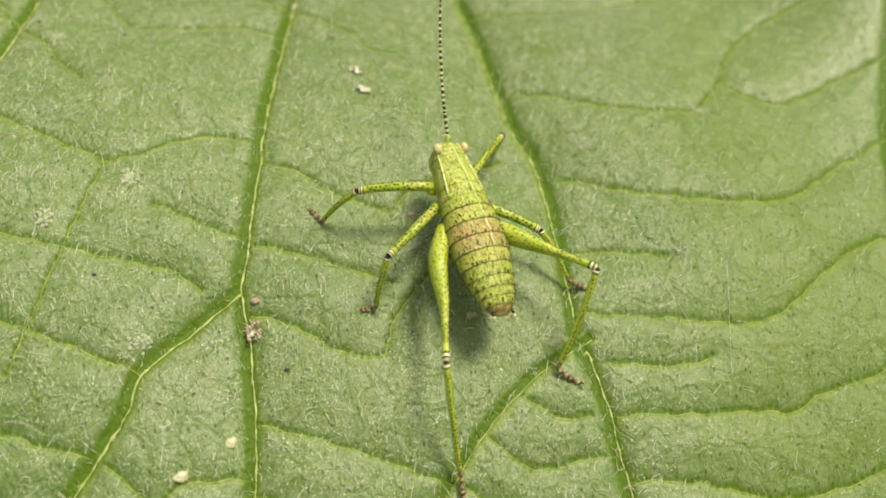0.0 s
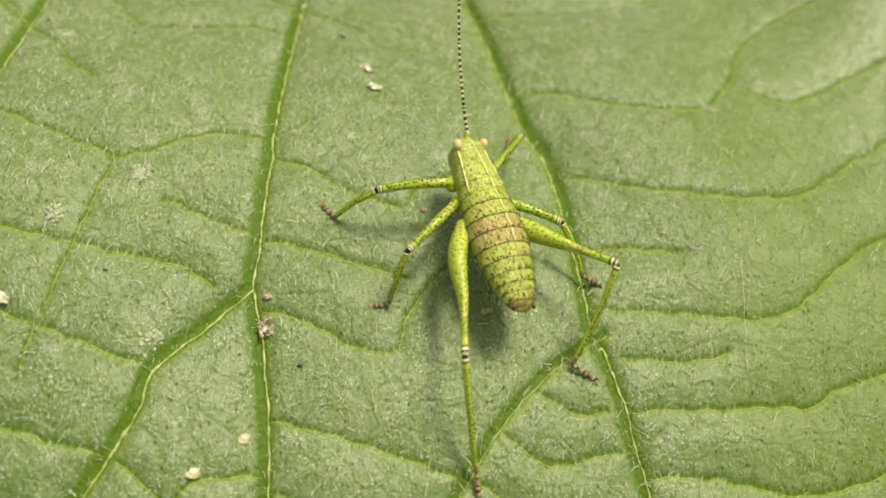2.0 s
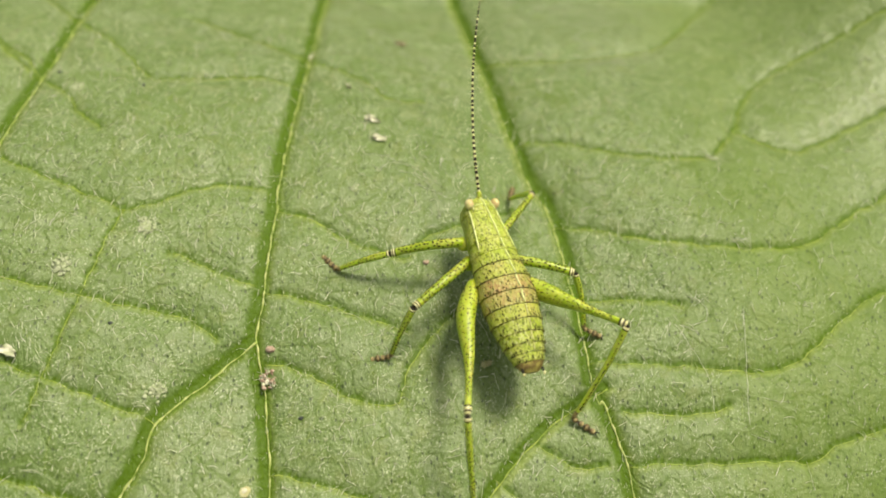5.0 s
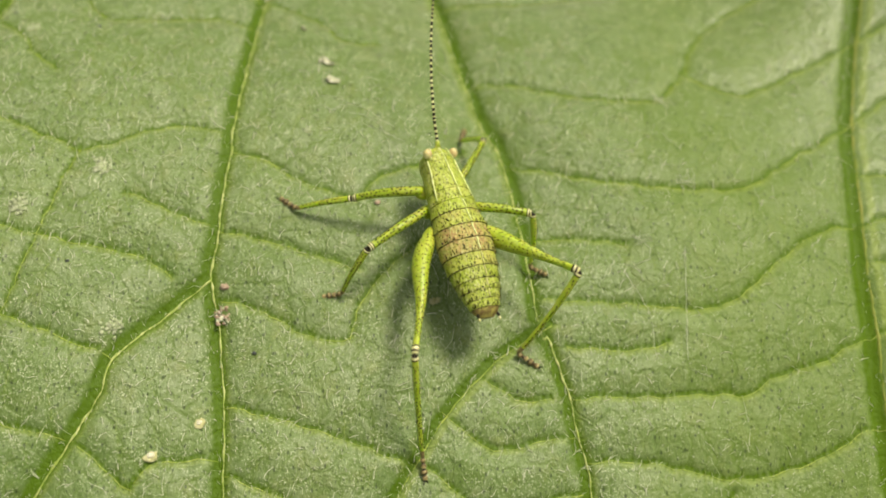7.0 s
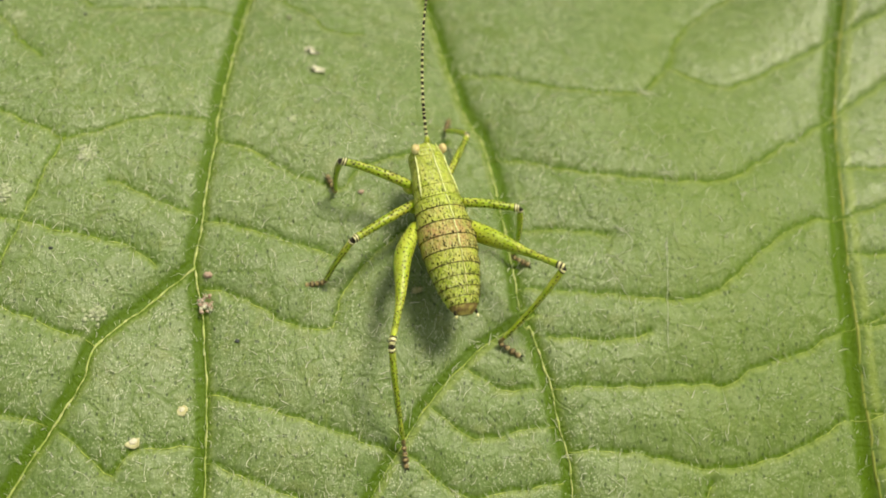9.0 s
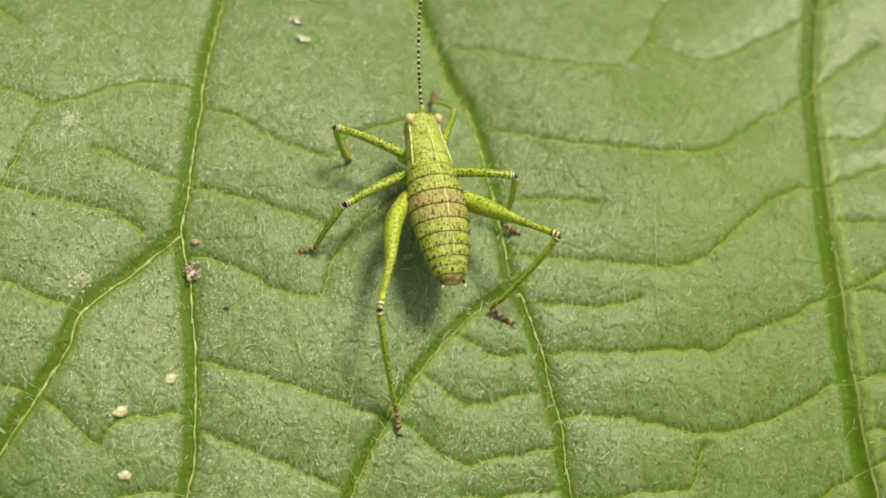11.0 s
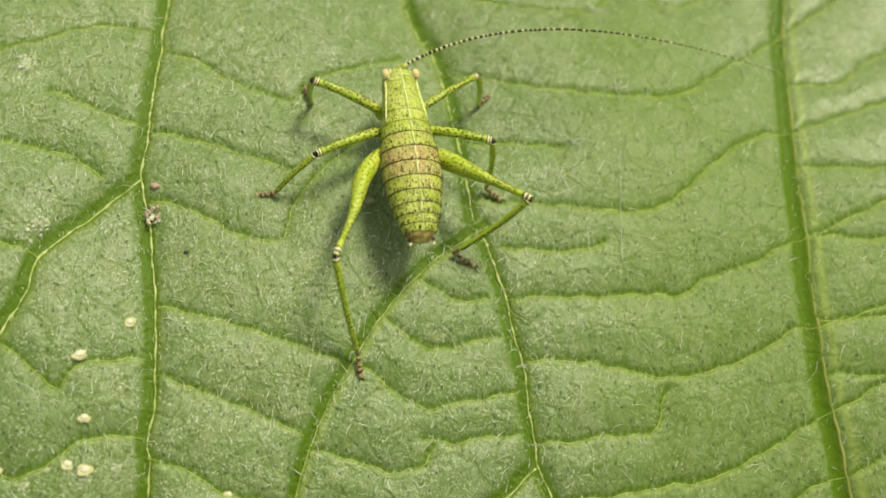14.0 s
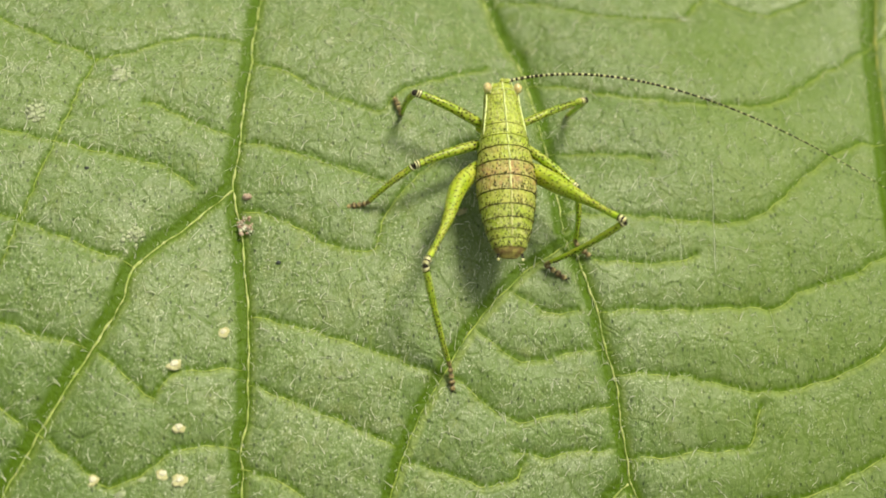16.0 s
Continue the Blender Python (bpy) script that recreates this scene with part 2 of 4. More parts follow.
FLECK = mottled("dark_fleck", (0.012, 0.014, 0.004), (0.045, 0.045, 0.010), 8.0, 0.6, specular=0.12)
EYE = mottled("eye_buff", (0.62, 0.60, 0.27), (0.54, 0.42, 0.19), 3.0, 0.18, 0.01, 0.3)
SPOT = mottled("scale_white", (0.52, 0.52, 0.28), (0.42, 0.42, 0.18), 7.0, 0.6, 0.04)
SPOT_CORE = mottled("scale_core", (0.66, 0.66, 0.50), (0.56, 0.54, 0.34), 8.0, 0.5, 0.04)
SPOT_TAN = mottled("scale_tan", (0.46, 0.51, 0.32), (0.32, 0.40, 0.19), 7.0, 0.6, 0.06)
CRUMB = mottled("crumb_pink", (0.50, 0.39, 0.29), (0.30, 0.20, 0.13), 5.0, 0.7, 0.06)
DARK = mottled("grit_dark", (0.02, 0.03, 0.03), (0.05, 0.06, 0.05), 6.0, 0.5)
FLAKE = mottled("flake_white", (0.66, 0.66, 0.50), (0.42, 0.47, 0.28), 5.0, 0.45, 0.04)
SILK = mottled("silk_white", (0.66, 0.68, 0.56), (0.56, 0.60, 0.44), 3.0, 0.3)
SOIL = mottled("soil", (0.07, 0.06, 0.035), (0.05, 0.08, 0.025), 0.02, 0.9, 2.0)


# ---- building helpers ----
def part(name, bm, material, parent, label=""):
    """Links a bmesh, built in millimetres, as one mesh under parent."""
    bmesh.ops.scale(bm, vec=(MM, MM, MM), verts=bm.verts)
    for f in bm.faces:
        f.smooth = True
    data = bpy.data.meshes.new(name)
    bm.to_mesh(data)
    bm.free()
    for m in material if isinstance(material, (list, tuple)) else (material,):
        data.materials.append(m)
    ob = new(name, data)
    ob.parent = parent
    return tagged(ob, label)


def thing(name, label, category, group="", kind="", place=None):
    ob = new(name)
    ob.empty_display_size = 0.002
    if place is not None:
        ob.location = place
    return tagged(ob, label, category, group, kind)


def rings(bm, sections, count=16, close=True):
    """Skins cross-sections: each is (centre, side, up, half width, half height above, half height below, slot)."""
    rows = []
    for centre, side, up, w, above, below, slot in sections:
        row = []
        for k in range(count):
            a = 2 * math.pi * k / count
            c, s = math.cos(a), math.sin(a)
            row.append(bm.verts.new(centre + side * (w * c) + up * ((above if s > 0 else below) * s)))
        rows.append((row, slot))
    for (a, slot), (b, _) in zip(rows, rows[1:]):
        for k in range(count):
            f = bm.faces.new((a[k], a[(k + 1) % count], b[(k + 1) % count], b[k]))
            f.material_index = slot
    if close:
        for row, slot in (rows[0], rows[-1]):
            f = bm.faces.new(row)
            f.material_index = slot
    bmesh.ops.recalc_face_normals(bm, faces=bm.faces)
    return bm


X, Y, ZUP = Vector((1, 0, 0)), Vector((0, 1, 0)), Vector((0, 0, 1))


def swelling(u):
    return math.exp(-(((u - 0.3) / 0.22) ** 2))


def along_y(stations, count=16, flat=1.0, bow=0.0, bulge=0.0):
    """A limb along +y: stations of (y, radius, slot); bow: by how much its middle rises."""
    bm = bmesh.new()
    end = stations[-1][0]
    return rings(bm, [(Vector((bulge * swelling(y / end), y, bow * math.sin(math.pi * y / end))), X, ZUP, r * flat, r, r, slot) for y, r, slot in stations], count)


def tube(bm, points, radii, count=6):
    """A round cord through points."""
    sections = []
    for k, p in enumerate(points):
        way = (points[min(k + 1, len(points) - 1)] - points[max(k - 1, 0)]).normalized()
        side = way.cross(ZUP)
        side = side.normalized() if side.length > 1e-3 else X.copy()
        r = radii[k] if isinstance(radii, (list, tuple)) else radii
        sections.append((p, side, side.cross(way).normalized(), r, r, r, 0))
    return rings(bm, sections, count)


def blob(bm, centre, size, rough=0.25, seed=0.0, detail=2):
    """An uneven lump."""
    made = bmesh.ops.create_icosphere(bm, subdivisions=detail, radius=1.0)["verts"]
    for v in made:
        k = 1 + rough * noise.noise(v.co * 1.7 + Vector((seed, seed * 0.7, 3.1)))
        v.co = Vector(centre) + Vector((v.co.x * size[0], v.co.y * size[1], v.co.z * size[2])) * k
    return bm


# ---- the leaf ----
def step(a, b, v):
    u = np.clip((v - a) / (b - a), 0, 1)
    return u * u * (3 - 2 * u)


def lie(x, y):
    """The leaf's large form: a fold along the vein, low swells, a lift at the far side. Millimetres."""
    fold = 2.1 - 0.36 * (y - 6)
    return (-1.3 * np.exp(-(((x - fold) / 3.0) ** 2)) * step(-3, 7, y) + 0.6 * np.exp(-(((x + 1.5) / 5) ** 2) - ((y - 9) / 6) ** 2)
            - 0.6 * np.exp(-(((x + 9.7) / 3) ** 2) - ((y + 3.5) / 4) ** 2) + 0.5 * np.exp(-(((x - 12) / 5) ** 2) - ((y - 2) / 7) ** 2)
            + (0.0105 - 0.007 * step(-12, 8, y)) * np.clip(x - 7, 0, 20) ** 2 + 0.034 * (np.clip(y - 5, 0, 7) ** 2 + 14 * np.clip(y - 12, 0, 30)) * step(12, 23, x) - 0.013 * np.clip(y - 1, -20, 20) ** 2)


VEINS = []


def vein(kind, *points):
    """The course of one vein over the leaf, in millimetres."""
    VEINS.append((kind, list(points)))


vein("main", (-8.6, -13.8), (-8.6, -12.2), (-8.7, -11.5), (-8.5, -10.4), (-8.5, -9.1), (-8.6, -6.5), (-8.8, -4.7), (-9.0, -3.1), (-9.4, -1.3), (-9.3, -0.3), (-9.2, 0.7), (-9.1, 2.5), (-8.9, 4.4), (-8.8, 6.6), (-7.8, 14.7), (-7.5, 17.9))
vein("main", (-9.4, -1.3), (-11.4, -3.2), (-12.9, -4.7), (-13.3, -6.1), (-14.2, -7.8), (-15.0, -9.2))
vein("main", (7.22, -14.20), (6.92, -13.80), (6.32, -12.60), (6.22, -12.10), (5.92, -10.40), (5.72, -8.70), (5.32, -7.40), (5.12, -6.10), (4.82, -5.30), (4.30, -3.70), (3.90, -3.00), (3.00, 4.70), (2.10, 7.00), (1.60, 8.90), (1.20, 10.70), (0.70, 13.60), (0.30, 15.50), (-0.10, 18.10), (-0.40, 19.80))
vein("side", (4.45, -3.15), (3.65, -3.65), (2.05, -4.75), (0.15, -6.75), (-1.15, -8.75), (-2.05, -10.25), (-2.55, -11.45), (-3.05, -12.85), (-3.25, -13.85))
vein("main", (6.2, -12.6), (5.1, -13.6), (4.4, -14.1))
vein("broad", (21.0, 14.4), (19.62, 8.4), (19.14, 6.2), (18.42, 1.7), (18.1, -0.9), (18.0, -3.8), (17.9, -6.2), (18.0, -7.6), (18.1, -9.7), (18.4, -11.4), (18.8, -13.6), (19.0, -14.7))
vein("main", (-19.0, 16.6), (-19.4, 13.7), (-19.8, 11.5), (-20.4, 8.8), (-20.6, 7.8))
vein("minor", (-15.4, -3.8), (-14.4, -4.2), (-12.9, -4.7))
vein("minor", (-18.8, -6.7), (-17.6, -7.0), (-16.0, -7.5), (-14.2, -7.8))
vein("minor", (-14.2, -7.8), (-13.5, -8.4), (-12.2, -9.5), (-11.9, -9.7))
vein("minor", (-8.7, -8.5), (-10.3, -8.6), (-11.1, -8.7), (-12.0, -9.5))
vein("minor", (-14.9, -11.6), (-14.1, -12.3), (-13.2, -12.7), (-12.1, -12.2), (-11.1, -11.5), (-10.1, -11.3), (-8.7, -11.4))
vein("minor", (-16.4, 4.8), (-15.8, 4.6), (-15.1, 4.2), (-13.7, 4.6), (-12.4, 5.3), (-11.1, 5.6), (-9.7, 5.5), (-9.1, 5.3))
vein("minor", (-15.1, 4.2), (-15.5, 2.9), (-15.8, 2.0), (-15.9, 1.5))
vein("minor", (-8.9, 4.4), (-7.3, 3.9), (-6.2, 3.1), (-5.0, 2.6), (-3.6, 2.2), (-2.7, 3.2), (-0.7, 4.1), (1.4, 5.3))
vein("minor", (-9.2, 0.7), (-7.2, 0.2), (-5.6, -0.3), (-4.3, -0.7), (-3.5, -1.0))
vein("minor", (-9.0, -2.2), (-7.6, -2.6), (-6.5, -3.2), (-5.4, -3.8), (-3.9, -3.9), (-3.4, -2.5), (-2.5, -1.2), (-0.8, 0.4), (0.6, 1.2))
vein("minor", (-8.6, -6.5), (-7.0, -6.9), (-4.9, -7.5), (-3.1, -8.1), (-1.4, -8.7))
vein("minor", (-8.5, -9.1), (-6.9, -9.7), (-4.8, -10.5), (-3.5, -11.1), (-2.8, -11.4))
vein("minor", (-8.7, -12.1), (-7.3, -12.5), (-6.0, -13.3), (-5.4, -13.5), (-3.5, -13.8))
vein("minor", (-1.4, -8.7), (-0.5, -8.9), (0.4, -9.7), (1.7, -10.4), (3.0, -10.2), (5.6, -9.8))
vein("minor", (-0.1, -6.7), (0.8, -7.5), (1.7, -8.1), (2.4, -8.2), (3.5, -7.9), (5.3, -7.6))
vein("minor", (-2.9, -11.8), (-0.9, -12.3), (0.4, -12.7), (1.7, -12.5), (2.0, -11.8))
vein("minor", (1.7, -11.5), (2.8, -11.7), (3.9, -11.5), (6.0, -11.4))
vein("minor", (-13.0, 2.2), (-11.9, 1.8), (-10.8, 1.3), (-9.5, 0.9))
vein("minor", (-14.4, -0.2), (-13.0, -0.4), (-11.7, -0.8), (-10.8, -1.4))
vein("minor", (5.0, -6.2), (6.4, -6.1), (8.7, -6.1), (11.1, -6.0), (12.3, -6.1), (13.5, -5.4), (15.5, -4.8), (17.3, -3.9), (17.9, -3.8))
vein("minor", (5.6, -8.6), (7.4, -8.6), (9.1, -8.8), (11.4, -9.3), (13.0, -9.2), (14.9, -8.7), (16.3, -8.0), (17.3, -7.5), (17.9, -7.6))
vein("minor", (6.0, -11.7), (7.6, -11.7), (9.0, -11.5), (11.0, -11.4), (11.3, -10.5), (11.6, -9.8))
vein("minor", (6.3, -12.9), (6.7, -13.8), (8.5, -13.8), (10.4, -13.6), (11.7, -13.4), (13.1, -13.3), (14.7, -12.7), (16.3, -11.9), (17.6, -11.2), (18.4, -10.9))
vein("minor", (3.9, -2.1), (6.4, -2.2), (8.0, -2.3), (9.7, -2.5), (11.1, -2.5), (12.4, -2.0), (13.7, -0.9), (15.2, 0.3), (16.7, 1.1), (18.2, 1.3))
vein("minor", (18.2, -0.5), (19.4, -0.5), (20.7, -0.6))
vein("minor", (17.9, -3.7), (19.0, -3.7), (20.0, -3.9))
vein("minor", (17.9, -7.3), (18.6, -7.3), (19.4, -7.3))
vein("minor", (18.7, 4.0), (20.3, 3.9), (21.4, 4.1), (22.3, 5.0))
vein("minor", (18.0, -9.5), (18.6, -9.5), (19.2, -9.6))
vein("minor", (16.2, -14.5), (17.4, -13.7), (18.8, -13.4))
vein("minor", (3.4, 0.7), (5.9, 0.7), (7.8, 0.4))
vein("minor", (-19.0, 16.2), (-17.1, 14.6), (-15.1, 12.1), (-14.2, 12.0), (-12.2, 12.1), (-10.2, 12.3), (-8.5, 11.9))
vein("minor", (-22.1, 14.1), (-20.8, 13.1), (-19.8, 11.7))
vein("minor", (-7.9, 13.8), (-6.7, 13.2), (-5.4, 12.4), (-4.1, 11.0), (-2.5, 11.2))
vein("minor", (0.7, 14.9), (2.9, 14.7), (5.2, 14.9), (7.3, 15.5), (9.2, 16.2), (10.8, 17.7), (12.3, 19.7))
vein("minor", (1.8, 9.3), (3.6, 9.1), (5.0, 8.6), (7.3, 8.1), (10.2, 8.1), (11.0, 8.9), (11.8, 9.8), (13.0, 12.3), (15.1, 14.2), (18.1, 15.6), (19.1, 16.1))
vein("minor", (11.8, 9.8), (13.9, 8.6), (15.2, 8.8), (16.7, 9.6), (18.7, 10.6))
vein("minor", (3.1, 4.6), (4.6, 4.3), (6.6, 3.6), (8.9, 3.2), (10.7, 3.0), (12.9, 3.0), (14.1, 3.5), (15.9, 4.8), (17.4, 5.7))
vein("minor", (-19.7, 11.5), (-18.7, 10.9), (-17.7, 9.5), (-16.6, 8.5))
vein("minor", (5.0, -4.1), (6.5, -4.2), (8.1, -4.2), (9.2, -3.9))
vein("minor", (1.6, -5.4), (2.3, -5.9), (3.2, -6.3), (4.4, -6.2))
# half width of the groove, its depth, radius of the cord
VEIN_SIZES = {"main": (0.34, 0.28, 0.040), "broad": (0.36, 0.26, 0.11), "side": (0.25, 0.22, 0.028), "minor": (0.145, 0.115, 0.021), "veinlet": (0.10, 0.014, 0.009)}


def smooth_line(points, gap=0.12):
    """A rounded line through points, sampled evenly."""
    p = np.array(points, float)
    p = np.vstack([2 * p[0] - p[1], p, 2 * p[-1] - p[-2]])
    out = []
    for a, b, c, d in zip(p, p[1:], p[2:], p[3:]):
        u = np.linspace(0, 1, max(2, int(np.hypot(*(c - b)) / gap)), endpoint=False)[:, None]
        out.append(0.5 * (2 * b + (c - a) * u + (2 * a - 5 * b + 4 * c - d) * u**2 + (3 * b - a - 3 * c + d) * u**3))
    return np.vstack([*out, p[-2:-1]])


def spread(inner_low, inner_high, gap, low, high):
    """Grid lines, close together inside and wider apart outwards."""
    inside = np.arange(inner_low, inner_high, gap)
    outward = gap * 1.12 ** np.arange(1, 80)
    after = inside[-1] + np.cumsum(outward)
    before = inside[0] - np.cumsum(outward)
    return np.concatenate([before[before > low][::-1], inside, after[after < high]])


def run_on(points, kind):
    """Carries a vein that reaches the edge of the middle field further out."""
    points, out = list(points), 16.0 if kind != "minor" else 7.0
    for end, before in ((0, 2), (-1, -3)):
        (x, y), (u, v) = points[end], points[max(before, -len(points))] if len(points) > 2 else points[-1 - end]
        if sum((x, y) in other for _, other in VEINS) > 1:
            continue
        if (x < -13 and x < u) or (x > 17 and x > u) or (y < -13.5 and y < v) or (y > 11.5 and y > v):
            far = math.hypot(x - u, y - v)
            for k in range(1, int(out / 2.2) + 1):
                points.insert(0 if end == 0 else len(points), (x + 2.2 * k * (x - u) / far, y + 2.2 * k * (y - v) / far))
    return points


xs, ys = spread(-21.5, 25.0, 0.08, -70, 66), spread(-16.0, 17.0, 0.08, -58, 74)
GX, GY = np.meshgrid(xs, ys)
groove, rim, sunk, near = np.zeros_like(GX), np.zeros_like(GX), np.zeros_like(GX), np.full(GX.shape, 9.0)
LINES = []


def distance_to(lines, reach):
    """The least distance of each grid point from each of some lines; 99 where it is past reach."""
    fields = [np.full(GX.shape, 99.0) for _ in lines]
    for field, line in zip(fields, lines):
        for k in range(0, len(line), 8):
            some = line[k : k + 9]
            i0, i1 = np.searchsorted(xs, (some[:, 0].min() - reach, some[:, 0].max() + reach))
            j0, j1 = np.searchsorted(ys, (some[:, 1].min() - reach, some[:, 1].max() + reach))
            if i1 > i0 and j1 > j0:
                d = np.min([np.hypot(GX[j0:j1, i0:i1] - x, GY[j0:j1, i0:i1] - y) for x, y in some[::2]], axis=0)
                field[j0:j1, i0:i1] = np.minimum(field[j0:j1, i0:i1], d)
    return fields


for at, (kind, points) in enumerate(VEINS):
    line = smooth_line(run_on(points, kind))
    w, deep, _ = VEIN_SIZES[kind]
    wave = np.arange(len(line)) * 0.12
    sway = 0.035 if kind == "minor" else 0.014
    line = line + sway * np.stack([np.sin(wave * 3.1 + at) + np.sin(wave * 7.3 + 2 * at), np.cos(wave * 3.7 + at) + np.sin(wave * 6.1 + at)], 1)
    LINES.append((kind, line))
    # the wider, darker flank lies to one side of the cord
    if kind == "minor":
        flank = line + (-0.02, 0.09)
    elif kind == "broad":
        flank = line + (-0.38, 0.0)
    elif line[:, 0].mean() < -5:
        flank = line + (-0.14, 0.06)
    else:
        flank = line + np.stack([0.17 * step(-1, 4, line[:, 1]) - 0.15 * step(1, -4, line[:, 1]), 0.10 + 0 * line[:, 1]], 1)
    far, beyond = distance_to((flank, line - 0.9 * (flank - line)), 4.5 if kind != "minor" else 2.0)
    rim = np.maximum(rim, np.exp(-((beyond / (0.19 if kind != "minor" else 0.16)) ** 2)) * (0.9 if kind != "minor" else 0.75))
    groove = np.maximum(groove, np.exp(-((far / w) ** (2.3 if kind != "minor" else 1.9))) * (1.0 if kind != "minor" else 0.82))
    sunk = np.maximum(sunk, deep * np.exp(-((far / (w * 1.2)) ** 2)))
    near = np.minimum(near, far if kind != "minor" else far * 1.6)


def near_vein(x, y):
    return float(near[min(np.searchsorted(ys, y), len(ys) - 1), min(np.searchsorted(xs, x), len(xs) - 1)])


def grow_veinlets(count):
    """Faint cross links: each runs from a seed both ways until it meets a vein."""
    rng, made = np.random.default_rng(21), []
    while len(made) < count:
        x, y = rng.uniform(-19, 22), rng.uniform(-15, 14)
        if near_vein(x, y) < 0.7 or any(np.hypot(*(line - (x, y)).T).min() < 0.75 for line in made):
            continue
        heading = 1.57 + 0.12 * math.sin(0.4 * x) + rng.normal(0, 0.22 if x > 5 else 0.55)
        halves = []
        for turn in (0.0, math.pi):
            px, py, a, points = x, y, heading + turn, []
            for k in range(28):
                a += rng.normal(0, 0.07)
                px, py = px + 0.12 * math.cos(a), py + 0.12 * math.sin(a)
                points.append((px, py))
                if near_vein(px, py) < 0.12 or not (-21 < px < 24 and -16 < py < 17):
                    break
            halves.append(points)
        made.append(np.array(halves[1][::-1] + [(x, y)] + halves[0]))
    return made


for line, far, above in [(line, *distance_to([line, line + (-0.02, 0.07)], 0.5)) for line in grow_veinlets(170)]:
    LINES.append(("veinlet", line))
    w, deep, _ = VEIN_SIZES["veinlet"]
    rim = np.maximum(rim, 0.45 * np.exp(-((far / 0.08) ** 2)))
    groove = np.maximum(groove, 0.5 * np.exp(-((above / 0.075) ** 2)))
    sunk = np.maximum(sunk, deep * np.exp(-((far / (w * 1.6)) ** 2)))
swell = 0.20 * (1 - np.exp(-((near / 1.3) ** 2)))
GZ = lie(GX, GY) - sunk + swell
for scale, high in ((0.45, 0.025), (1.6, 0.014)):
    a, b = scale * 2 * math.pi, high
    GZ += b * (np.sin(GX * a * 0.31 + 1.3 * np.sin(GY * a * 0.23)) * np.sin(GY * a * 0.27 + 1.7 * np.sin(GX * a * 0.19)))
GZ += 0.012 * np.random.default_rng(4).standard_normal(GX.shape) * (1 - 0.7 * groove)


def top(x, y):
    """The height of the leaf's surface, in millimetres."""
    i, j = int(np.clip(np.searchsorted(xs, x) - 1, 0, len(xs) - 2)), int(np.clip(np.searchsorted(ys, y) - 1, 0, len(ys) - 2))
    u, v = (x - xs[i]) / (xs[i + 1] - xs[i]), (y - ys[j]) / (ys[j + 1] - ys[j])
    return float(GZ[j, i] * (1 - u) * (1 - v) + GZ[j, i + 1] * u * (1 - v) + GZ[j + 1, i] * (1 - u) * v + GZ[j + 1, i + 1] * u * v)


